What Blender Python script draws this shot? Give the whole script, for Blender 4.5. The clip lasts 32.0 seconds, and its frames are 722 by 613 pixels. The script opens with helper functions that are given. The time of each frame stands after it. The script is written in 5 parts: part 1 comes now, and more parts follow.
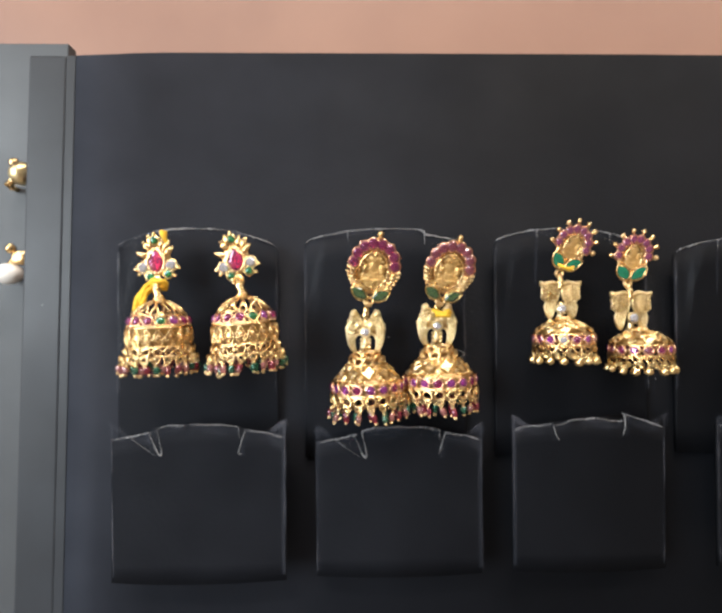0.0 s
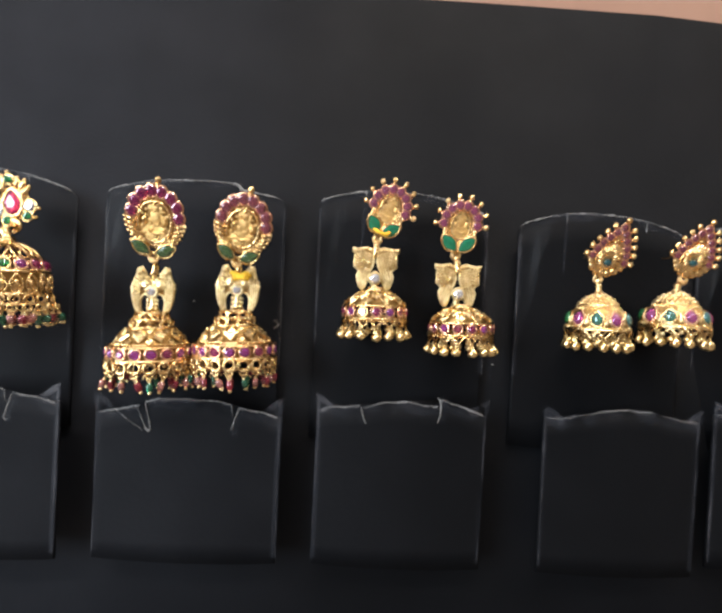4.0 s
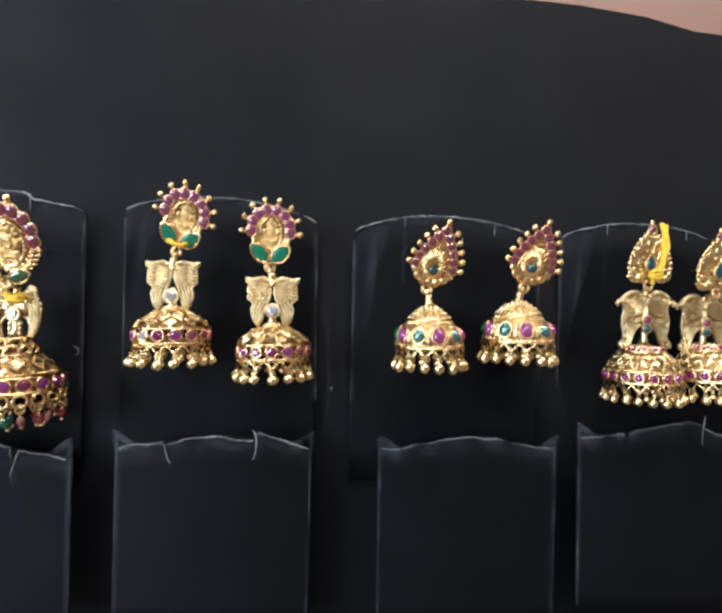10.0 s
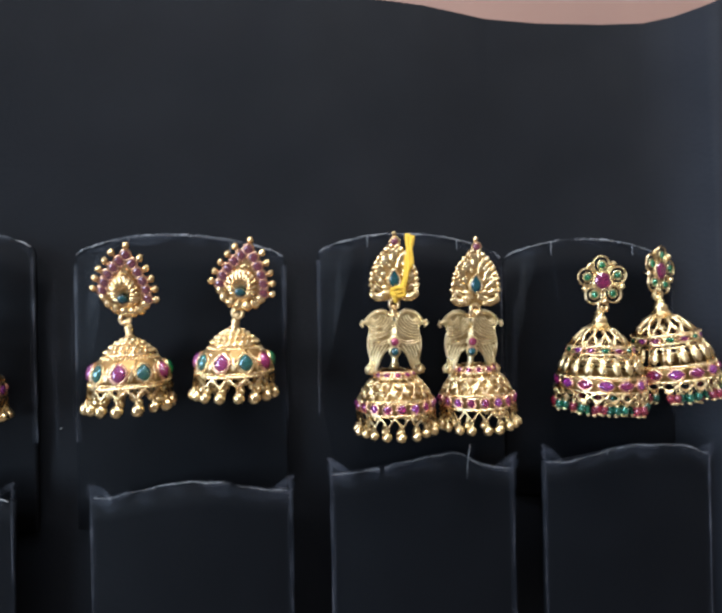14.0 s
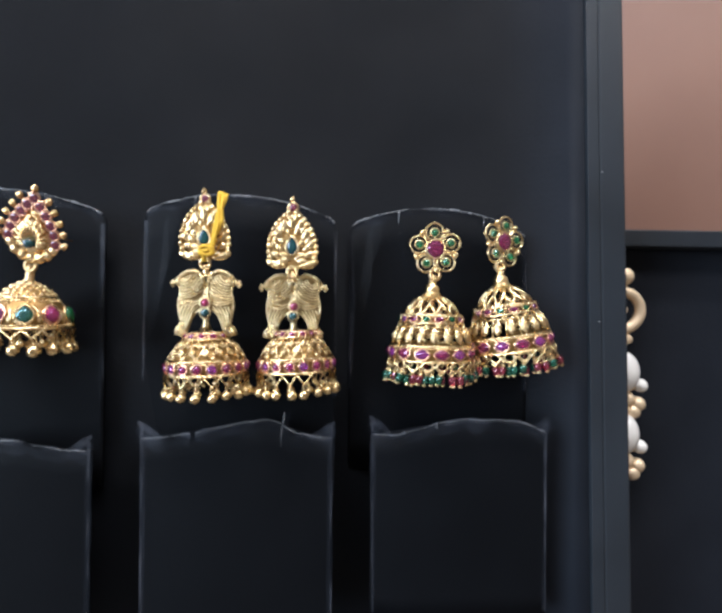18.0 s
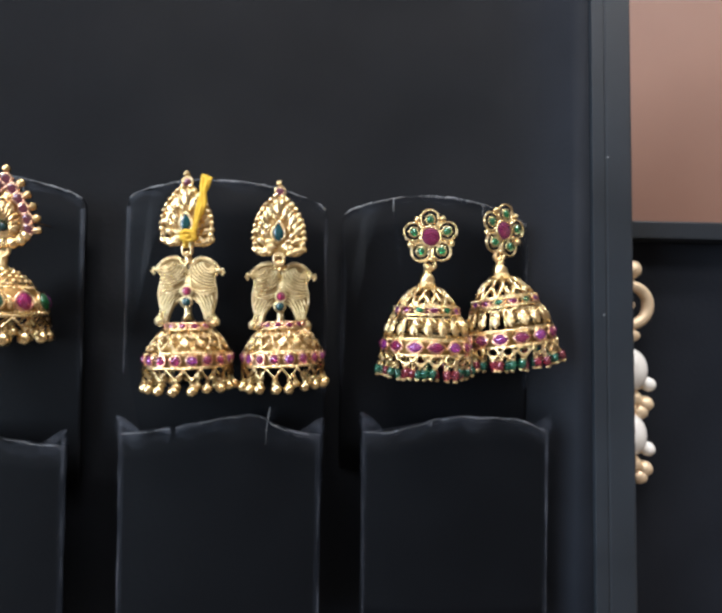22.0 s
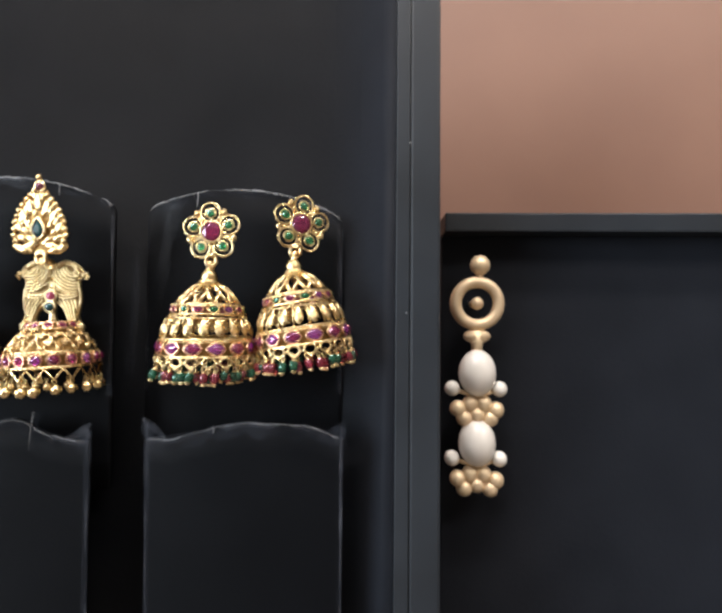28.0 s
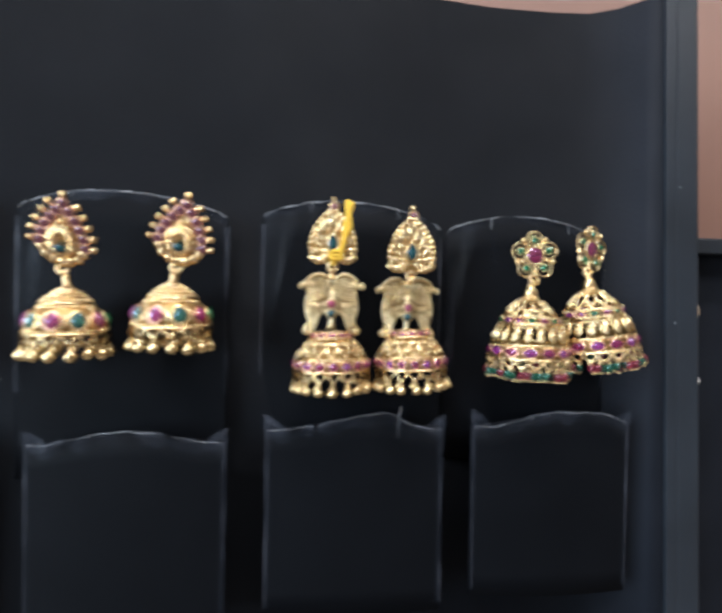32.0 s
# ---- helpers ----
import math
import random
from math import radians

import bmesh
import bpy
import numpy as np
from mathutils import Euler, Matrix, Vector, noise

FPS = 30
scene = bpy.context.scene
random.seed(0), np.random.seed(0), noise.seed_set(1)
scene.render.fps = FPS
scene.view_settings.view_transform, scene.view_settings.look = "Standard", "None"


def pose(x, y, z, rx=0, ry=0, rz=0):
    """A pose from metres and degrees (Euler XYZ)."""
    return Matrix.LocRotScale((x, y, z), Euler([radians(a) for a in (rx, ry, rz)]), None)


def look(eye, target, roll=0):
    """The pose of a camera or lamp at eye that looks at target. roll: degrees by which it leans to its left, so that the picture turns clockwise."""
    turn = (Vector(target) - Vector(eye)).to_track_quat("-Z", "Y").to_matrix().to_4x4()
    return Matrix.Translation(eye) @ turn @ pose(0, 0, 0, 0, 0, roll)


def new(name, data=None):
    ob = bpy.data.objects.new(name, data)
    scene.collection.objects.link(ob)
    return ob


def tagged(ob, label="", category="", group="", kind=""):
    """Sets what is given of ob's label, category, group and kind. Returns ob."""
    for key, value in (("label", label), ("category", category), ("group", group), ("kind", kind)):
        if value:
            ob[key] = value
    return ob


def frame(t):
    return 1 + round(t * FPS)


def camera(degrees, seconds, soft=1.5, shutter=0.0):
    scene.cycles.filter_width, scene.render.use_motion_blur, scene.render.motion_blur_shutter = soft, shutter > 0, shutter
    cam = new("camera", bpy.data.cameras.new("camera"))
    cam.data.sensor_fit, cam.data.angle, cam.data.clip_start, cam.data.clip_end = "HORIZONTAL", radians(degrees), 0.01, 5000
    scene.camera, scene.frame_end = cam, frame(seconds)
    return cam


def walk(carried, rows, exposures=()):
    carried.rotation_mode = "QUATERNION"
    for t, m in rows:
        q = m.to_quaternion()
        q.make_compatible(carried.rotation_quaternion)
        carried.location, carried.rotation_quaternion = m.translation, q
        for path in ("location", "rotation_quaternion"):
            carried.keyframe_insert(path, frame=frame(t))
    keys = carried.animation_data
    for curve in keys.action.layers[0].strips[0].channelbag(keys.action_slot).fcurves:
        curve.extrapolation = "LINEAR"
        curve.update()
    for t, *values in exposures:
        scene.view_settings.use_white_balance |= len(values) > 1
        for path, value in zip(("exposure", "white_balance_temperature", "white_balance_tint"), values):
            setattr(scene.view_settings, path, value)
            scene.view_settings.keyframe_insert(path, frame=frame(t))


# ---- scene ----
cam = camera(76.2, 32.0, soft=3.0, shutter=0.5)
LIFT = 1.10  # height of the plan's zero over the shop floor
ROWS = [
    (0.0, 0.0697, -0.1611, 0.0297, -1.14, 0.53, -0.40),
    (0.5, 0.0691, -0.1604, 0.0279, -1.61, 0.17, -0.23),
    (1.0, 0.0673, -0.1580, 0.0273, -2.02, 0.17, -0.19),
    (1.5, 0.0688, -0.1591, 0.0272, -1.58, 0.11, -0.03),
    (2.0, 0.0691, -0.1570, 0.0260, -1.44, 0.21, 0.20),
    (2.5, 0.0746, -0.1532, 0.0233, -2.02, 0.26, 1.86),
    (3.0, 0.1025, -0.1563, 0.0281, -3.50, 0.49, 1.61),
    (3.5, 0.1330, -0.1457, 0.0226, -1.55, -0.49, 2.67),
    (5.5, 0.1362, -0.1519, 0.0271, -1.12, -1.18, 3.01),
    (6.0, 0.1358, -0.1538, 0.0263, -1.62, -0.81, 3.03),
    (6.5, 0.1382, -0.1506, 0.0270, -1.41, -0.86, 3.21),
    (7.0, 0.1508, -0.1406, 0.0261, -3.19, 0.14, 3.72),
    (7.5, 0.1685, -0.1371, 0.0283, -4.49, -0.36, 2.82),
    (8.0, 0.1845, -0.1315, 0.0299, -2.78, -0.72, 0.08),
    (8.5, 0.1964, -0.1234, 0.0300, -1.42, -0.09, -0.15),
    (9.0, 0.1939, -0.1308, 0.0293, -2.23, -0.03, 0.93),
    (9.5, 0.1878, -0.1322, 0.0264, -2.21, 0.15, 1.61),
    (10.0, 0.1882, -0.1298, 0.0277, -2.20, 0.24, 1.20),
    (10.5, 0.1889, -0.1308, 0.0268, -2.23, 0.16, 1.29),
    (11.0, 0.1889, -0.1316, 0.0268, -2.24, 0.30, 1.12),
    (11.5, 0.1989, -0.1278, 0.0267, -3.44, 1.20, 0.68),
    (12.0, 0.2298, -0.1232, 0.0263, -4.75, 1.28, 0.40),
    (12.5, 0.2477, -0.1076, 0.0263, -4.95, 0.15, 0.74),
    (13.0, 0.2699, -0.1122, 0.0331, -2.96, 0.97, -1.39),
    (13.5, 0.2690, -0.1183, 0.0329, -2.61, 0.41, -1.06),
    (14.0, 0.2640, -0.1191, 0.0352, -2.16, 0.17, -0.92),
    (14.5, 0.2641, -0.1183, 0.0342, -2.73, -0.21, -0.57),
    (16.5, 0.2677, -0.1192, 0.0330, -2.48, -0.46, -0.30),
    (17.0, 0.2879, -0.1209, 0.0296, -2.07, 0.08, 0.09),
    (17.5, 0.3032, -0.1195, 0.0256, -2.78, -0.23, 1.14),
    (18.0, 0.3137, -0.1170, 0.0251, -1.71, 0.23, 0.65),
    (18.5, 0.3170, -0.1140, 0.0235, -1.32, -0.09, 0.80),
    (19.0, 0.3157, -0.1150, 0.0244, -1.96, -0.34, 0.89),
    (19.5, 0.3158, -0.1134, 0.0233, -1.67, 0.26, 0.77),
    (20.0, 0.3164, -0.1121, 0.0236, -1.95, 0.10, 0.92),
    (20.5, 0.3186, -0.1107, 0.0233, -2.31, 0.16, 1.08),
    (21.0, 0.3198, -0.1107, 0.0236, -2.15, 0.24, 0.97),
    (21.5, 0.3234, -0.1095, 0.0220, -1.37, 0.82, 1.10),
    (22.0, 0.3179, -0.1108, 0.0219, -0.96, 0.60, 0.98),
    (22.5, 0.3130, -0.1057, 0.0265, -1.17, -0.04, 1.71),
    (23.0, 0.3163, -0.0993, 0.0252, -1.09, -1.66, 2.11),
    (23.5, 0.3342, -0.1009, 0.0214, -1.79, -0.71, 1.57),
    (24.0, 0.3471, -0.1063, 0.0221, 0.41, -0.11, 1.11),
    (24.5, 0.3733, -0.1042, 0.0235, 1.08, 0.88, 0.03),
    (25.0, 0.3737, -0.0977, 0.0194, 1.10, 0.44, 1.07),
    (25.5, 0.3778, -0.1008, 0.0215, 1.56, 0.81, 0.66),
    (27.5, 0.3794, -0.1017, 0.0204, 2.06, 1.44, 0.73),
    (28.0, 0.3793, -0.1025, 0.0211, 2.16, 1.24, 0.58),
    (28.5, 0.3731, -0.1189, 0.0301, 0.58, -0.57, -0.85),
    (29.0, 0.3597, -0.1184, 0.0265, -0.61, 0.06, -1.03),
    (29.5, 0.3532, -0.1047, 0.0248, -0.34, -0.40, -0.73),
    (30.0, 0.3354, -0.1000, 0.0229, 0.15, -0.42, -1.10),
    (30.5, 0.3358, -0.1080, 0.0262, -2.50, -0.10, -0.51),
    (31.0, 0.3308, -0.1136, 0.0258, -2.59, -0.42, -0.58),
    (31.5, 0.3139, -0.1195, 0.0262, -3.01, -0.50, 0.15),
    (32.0, 0.2753, -0.1241, 0.0272, -4.56, -0.74, 1.22),
]
walk(cam, [(t, pose(x, y, z + LIFT, 90 + pitch, 0, yaw) @ pose(0, 0, 0, 0, 0, roll)) for t, x, y, z, yaw, pitch, roll in ROWS],
     exposures=[(0.0, 0.18, 7200, 16), (3.5, 0.16, 7200, 15), (7.0, 0.13, 6900, 14), (8.5, 0.05, 6350, 14), (12.3, 0.02, 6350, 13), (13.2, 0.0, 5850, 12), (20.0, -0.02, 6050, 13), (22.0, 0.0, 6200, 13),
                (25.0, 0.06, 6100, 13), (28.0, 0.08, 6750, 14), (29.5, 0.02, 6200, 13), (32.0, 0.0, 5950, 12)])

# ---- light ----
world = bpy.data.worlds.new("shop_air")
scene.world = world
world.use_nodes = True
world.node_tree.nodes["Background"].inputs[0].default_value = (0.9, 0.95, 1.0, 1)
world.node_tree.nodes["Background"].inputs[1].default_value = 0.15


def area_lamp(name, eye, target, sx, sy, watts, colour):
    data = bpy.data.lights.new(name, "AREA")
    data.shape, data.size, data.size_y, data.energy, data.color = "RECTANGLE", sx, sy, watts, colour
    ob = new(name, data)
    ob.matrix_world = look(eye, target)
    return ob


# ceiling panels of the shop in front of the display
area_lamp("ceiling_lamp", (0.35, -0.60, 2.75), (0.35, -0.50, 0), 0.9, 0.16, 26, (1.0, 0.96, 0.91))
area_lamp("ceiling_lamp", (-0.45, -1.5, 2.75), (-0.45, -1.45, 0), 0.9, 0.16, 23, (1.0, 0.97, 0.94))
area_lamp("ceiling_lamp", (1.7, -1.2, 2.75), (1.7, -1.15, 0), 0.9, 0.16, 23, (1.0, 0.96, 0.91))
# added side light in a made-up window opening, for bluish sheen at the left
area_lamp("added_side_light", (-1.10, -1.20, 1.40), (0.0, -1.20, 1.40), 1.2, 1.0, 56, (0.74, 0.89, 1.0))


# ---- materials ----
def material(name, colour, rough=0.5, metal=0.0, second=None, scale=300.0, mix=0.5, bump=0.0, bump_scale=900.0, coat=0.0,
             transmission=0.0, sheen=0.0, spec=0.5, clear=None, rough2=None, ior=1.5, emit=0.0, fine=None, long=1.0):
    m = bpy.data.materials.new(name)
    m.use_nodes = True
    nt = m.node_tree
    b = nt.nodes["Principled BSDF"]
    b.inputs["Base Color"].default_value = (*colour, 1)
    b.inputs["Roughness"].default_value = rough
    b.inputs["Metallic"].default_value = metal
    b.inputs["IOR"].default_value = ior
    b.inputs["Coat Weight"].default_value = coat
    b.inputs["Coat Roughness"].default_value = 0.06
    b.inputs["Transmission Weight"].default_value = transmission
    b.inputs["Sheen Weight"].default_value = sheen
    b.inputs["Specular IOR Level"].default_value = spec
    b.inputs["Sheen Roughness"].default_value = 0.4
    co = nt.nodes.new("ShaderNodeTexCoord")
    if second is not None:
        n1 = nt.nodes.new("ShaderNodeTexNoise")
        n1.inputs["Scale"].default_value, n1.inputs["Detail"].default_value = scale, 6.0
        nt.links.new(co.outputs["Object"], n1.inputs["Vector"])
        ramp = nt.nodes.new("ShaderNodeValToRGB")
        ramp.color_ramp.elements[0].position, ramp.color_ramp.elements[1].position = 0.5 - 0.25 * mix, 0.5 + 0.3 * mix
        ramp.color_ramp.elements[0].color, ramp.color_ramp.elements[1].color = (*colour, 1), (*second, 1)
        nt.links.new(n1.outputs["Fac"], ramp.inputs["Fac"])
        nt.links.new(ramp.outputs["Color"], b.inputs["Base Color"])
        if rough2 is not None:
            n3 = nt.nodes.new("ShaderNodeTexNoise")
            n3.inputs["Scale"].default_value, n3.inputs["Detail"].default_value = fine or scale * 0.35, 5.0
            nt.links.new(co.outputs["Object"], n3.inputs["Vector"])
            mr = nt.nodes.new("ShaderNodeMapRange")
            mr.inputs["From Min"].default_value, mr.inputs["From Max"].default_value = 0.3, 0.7
            mr.inputs["To Min"].default_value, mr.inputs["To Max"].default_value = rough, rough2
            nt.links.new(n3.outputs["Fac"], mr.inputs["Value"])
            nt.links.new(mr.outputs["Result"], b.inputs["Roughness"])
    if bump:
        n2 = nt.nodes.new("ShaderNodeTexNoise")
        n2.inputs["Scale"].default_value, n2.inputs["Detail"].default_value = bump_scale, 4.0
        nt.links.new(co.outputs["Object"], n2.inputs["Vector"])
        bn = nt.nodes.new("ShaderNodeBump")
        bn.inputs["Strength"].default_value, bn.inputs["Distance"].default_value = bump, 0.0003
        nt.links.new(n2.outputs["Fac"], bn.inputs["Height"])
        nt.links.new(bn.outputs["Normal"], b.inputs["Normal"])
    if clear is not None:
        n4 = nt.nodes.new("ShaderNodeTexNoise")
        n4.inputs["Scale"].default_value, n4.inputs["Detail"].default_value = 130.0, 2.5
        mp = nt.nodes.new("ShaderNodeMapping")
        mp.inputs["Scale"].default_value = (1.0, 1.0, long)
        nt.links.new(co.outputs["Object"], mp.inputs["Vector"])
        nt.links.new(mp.outputs["Vector"], n4.inputs["Vector"])
        mc = nt.nodes.new("ShaderNodeMapRange")
        mc.inputs["From Min"].default_value, mc.inputs["From Max"].default_value = 0.3, 0.7
        mc.inputs["To Min"].default_value, mc.inputs["To Max"].default_value = clear
        mc.clamp = True
        nt.links.new(n4.outputs["Fac"], mc.inputs["Value"])
        lo = nt.nodes.new("ShaderNodeMath")
        lo.operation, lo.use_clamp = "ADD", True
        lo.inputs[1].default_value = 0.0
        nt.links.new(mc.outputs["Result"], lo.inputs[0])
        nt.links.new(lo.outputs[0], b.inputs["Alpha"])
    if emit:
        b.inputs["Emission Color"].default_value, b.inputs["Emission Strength"].default_value = (*colour, 1), emit
    return m


def hazed(m, x0, x1, gain):
    """Haze and glare put into a board's colour: it lightens from x1 towards x0, in metres, up to gain times."""
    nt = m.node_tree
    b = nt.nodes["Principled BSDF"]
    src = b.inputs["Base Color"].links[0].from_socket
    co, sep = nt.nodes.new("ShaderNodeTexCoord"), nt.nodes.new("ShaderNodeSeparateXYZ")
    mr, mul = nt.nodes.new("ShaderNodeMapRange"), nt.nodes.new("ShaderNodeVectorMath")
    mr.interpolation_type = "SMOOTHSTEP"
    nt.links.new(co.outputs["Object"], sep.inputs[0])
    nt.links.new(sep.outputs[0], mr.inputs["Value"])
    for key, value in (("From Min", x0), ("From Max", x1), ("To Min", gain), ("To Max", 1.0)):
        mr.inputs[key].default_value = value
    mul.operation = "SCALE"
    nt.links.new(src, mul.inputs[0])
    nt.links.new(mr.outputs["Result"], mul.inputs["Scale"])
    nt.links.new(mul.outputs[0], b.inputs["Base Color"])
    return m


GOLD = material("polished_gold", (0.96, 0.73, 0.40), 0.12, 1.0, (0.66, 0.39, 0.145), 520, 1.0, 0.6, 1500, rough2=0.32)
GOLD_ROSE = material("rose_gold_setting", (0.93, 0.60, 0.40), 0.14, 1.0, (0.66, 0.34, 0.20), 520, 1.0, 0.5, 1500, rough2=0.32)
GOLD_BALL = material("gold_ball_polish", (0.95, 0.75, 0.41), 0.18, 1.0, (0.80, 0.56, 0.25), 0.9, 0.9, rough2=0.32, fine=1.5)
GOLD_PALE = material("matt_pale_gold", (0.94, 0.79, 0.48), 0.20, 1.0, (0.62, 0.44, 0.19), 520, 1.0, 0.6, 1500, rough2=0.40)
# darker gold on bird bodies paints the shade in grooves between feathers
GOLD_GROOVE_SHADE = material("shaded_pale_gold", (0.50, 0.33, 0.15), 0.36, 1.0, (0.34, 0.20, 0.08), 480, 1.0, 0.8, 1500, rough2=0.52)
GOLD_CREAM = material("pale_yellow_gold", (0.96, 0.775, 0.445), 0.14, 1.0, (0.72, 0.475, 0.205), 520, 1.0, 0.6, 1500, rough2=0.34)
# the same painted groove shade, for the wide birds
GOLD_CREAM_SHADE = material("groove_shaded_cream_gold", (0.45, 0.32, 0.155), 0.42, 1.0, (0.29, 0.19, 0.085), 480, 1.0, 0.8, 1500, rough2=0.48)
# browner gold paints the shade inside domes and behind the lotus petals
GOLD_INNER_SHADE = material("inner_shade_gold", (0.52, 0.33, 0.13), 0.40, 1.0, (0.32, 0.185, 0.065), 450, 0.9, 0.7, 1500, rough2=0.60)
# two darker golds paint gap shade behind studs; the deeper also colours pins
GOLD_DEEP_SHADE = material("deep_shade_gold", (0.24, 0.13, 0.04), 0.45, 1.0, (0.12, 0.055, 0.016), 450, 0.9, 0.6, 1600, rough2=0.65)
GOLD_RECESS_SHADE = material("recess_shade_gold", (0.42, 0.24, 0.085), 0.36, 1.0, (0.28, 0.145, 0.045), 450, 0.9, 0.8, 1500, rough2=0.52)
GOLD_OLD = material("antique_relief_gold", (0.92, 0.66, 0.30), 0.20, 1.0, (0.60, 0.37, 0.135), 700, 1.0, 1.2, 1800, rough2=0.45)
GOLD_SOFT = material("creamy_gold_plate", (0.88, 0.70, 0.46), 0.42, 0.45, (0.72, 0.55, 0.38), 120, 0.9, 0.3, 600, rough2=0.55)
RUBY = material("ruby_stone", (0.58, 0.045, 0.235), 0.05, 0.0, (0.32, 0.018, 0.13), 1.6, 0.9, coat=1.0, transmission=0.78, ior=1.6)
VIOLET = material("violet_stone", (0.66, 0.10, 0.58), 0.05, 0.0, (0.38, 0.05, 0.34), 1.6, 0.9, coat=1.0, transmission=0.78, ior=1.6)
MAGENTA = material("magenta_stone", (0.85, 0.045, 0.46), 0.05, 0.0, (0.48, 0.02, 0.26), 1.6, 0.9, coat=1.0, transmission=0.78, ior=1.6)
TEAL = material("teal_stone", (0.05, 0.40, 0.42), 0.05, 0.0, (0.02, 0.18, 0.22), 1.6, 0.9, coat=1.0, transmission=0.78, ior=1.6)
RUBY_DARK = material("dull_ruby_stone", (0.40, 0.085, 0.13), 0.12, 0.0, (0.22, 0.038, 0.065), 1.6, 0.9, coat=1.0, transmission=0.55, ior=1.6)
PINK_STONE = material("pink_ruby_stone", (0.50, 0.11, 0.24), 0.10, 0.0, (0.28, 0.05, 0.13), 1.6, 0.9, coat=1.0, transmission=0.55, ior=1.6)
EMERALD = material("emerald_stone", (0.03, 0.42, 0.14), 0.05, 0.0, (0.010, 0.20, 0.07), 1.6, 0.9, coat=1.0, transmission=0.78, ior=1.6)
ENAMEL = material("green_enamel", (0.004, 0.19, 0.10), 0.22, 0.0, (0.003, 0.11, 0.06), 1.3, 0.9, coat=0.8)
LEAF_DARK = material("olive_green_stone", (0.02, 0.085, 0.03), 0.10, 0.0, (0.09, 0.15, 0.06), 1.3, 0.9, coat=1.0, transmission=0.3)
BLUE_STONE = material("dark_teal_stone", (0.006, 0.035, 0.042), 0.05, 0.0, (0.008, 0.06, 0.065), 1.3, 0.9, coat=1.0)
WHITE_STONE = material("foil_backed_white_stone", (0.88, 0.89, 0.95), 0.08, 0.75, (0.50, 0.52, 0.60), 1.6, 0.9, coat=1.0)
BEAD_RED = material("red_glass_bead", (0.52, 0.035, 0.08), 0.04, 0.0, (0.26, 0.016, 0.04), 1.0, 0.9, coat=1.0, transmission=0.72)
BEAD_GREEN = material("green_glass_bead", (0.02, 0.27, 0.14), 0.04, 0.0, (0.008, 0.12, 0.07), 1.0, 0.9, coat=1.0, transmission=0.72)
BEAD_PINK = material("pink_glass_bead", (0.68, 0.30, 0.26), 0.05, 0.0, (0.42, 0.13, 0.13), 1.0, 0.9, coat=1.0, transmission=0.6)
THREAD = material("yellow_cotton_thread", (0.84, 0.54, 0.05), 0.85, 0.0, (0.68, 0.38, 0.025), 900, 0.9, 0.9, 2500)
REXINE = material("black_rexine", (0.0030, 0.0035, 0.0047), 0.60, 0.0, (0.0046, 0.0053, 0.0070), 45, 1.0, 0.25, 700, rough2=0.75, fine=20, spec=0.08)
# glare and haze painted into the panel: greyer at the left, near both posts
for haze_span in ((0.0, 0.16, 3.3), (-0.037, -0.004, 1.8), (0.386, 0.360, 3.0)):
    hazed(REXINE, *haze_span)
# flaps carry the same haze in their colour, lighter at the left
CARD = hazed(material("black_card_flap", (0.0022, 0.0026, 0.0036), 0.60, 0.0, (0.0036, 0.0042, 0.0056), 45, 1.0, 0.25, 700, rough2=0.75, fine=20, spec=0.08), 0.03, 0.19, 2.7)
FRAME_BLACK = material("black_laminate", (0.013, 0.016, 0.020), 0.38, 0.0, (0.022, 0.027, 0.034), 40, 1.0, 0.12, 400, rough2=0.55, fine=18, spec=0.34)
# lighter laminate: glossy reflection on the left stand put into its base colour
GREY_SHEEN = material("sheen_grey_laminate", (0.050, 0.056, 0.062), 0.40, 0.0, (0.068, 0.076, 0.083), 40, 1.0, 0.12, 400, rough2=0.55, fine=18, spec=0.34)
FILM_EDGE = material("clear_film_edge", (0.40, 0.405, 0.41), 0.40, 0.0, (0.10, 0.105, 0.12), 160, 1.0, 0.5, 600, coat=0.3, clear=(-0.12, 0.95))
FILM_HAZE = material("hazy_clear_film", (0.15, 0.157, 0.185), 0.45, 0.0, (0.06, 0.065, 0.085), 150, 1.0, 0.3, 400, clear=(-0.14, 0.34), long=0.6)
FILM_FAINT = material("faint_film_haze", (0.10, 0.115, 0.15), 0.45, 0.0, (0.06, 0.069, 0.092), 60, 1.0, 0.2, 300, clear=(-0.03, 0.08), long=0.10)
FILM_VEIL = material("thin_film_haze", (0.10, 0.115, 0.15), 0.45, 0.0, (0.06, 0.069, 0.092), 60, 1.0, 0.2, 300, clear=(-0.03, 0.12), long=0.10)
FILM_SMUDGE = material("smudged_film", (0.10, 0.118, 0.14), 0.5, 0.0, (0.06, 0.072, 0.088), 60, 1.0, 0.2, 300, clear=(-0.02, 0.10), long=0.12)
DUST = material("pale_dust", (0.34, 0.34, 0.34), 0.8, 0.0)
PEARL = material("white_pearl", (0.86, 0.84, 0.80), 0.25, 0.0, (0.78, 0.75, 0.70), 120, 0.9, coat=0.5)
WOOD = material("brown_laminate", (0.28, 0.15, 0.105), 0.5, 0.0, (0.23, 0.12, 0.085), 14, 0.9, 0.1, 120)
PLASTER = material("beige_wall_paint", (0.34, 0.29, 0.24), 0.8, 0.0, (0.29, 0.245, 0.20), 3, 0.9, 0.1, 60)
CEILING = material("white_ceiling_paint", (0.78, 0.77, 0.74), 0.85, 0.0, (0.72, 0.71, 0.68), 3, 0.9)
FLOOR_TILE = material("brown_floor_tile", (0.22, 0.18, 0.145), 0.35, 0.0, (0.17, 0.14, 0.11), 6, 0.9)
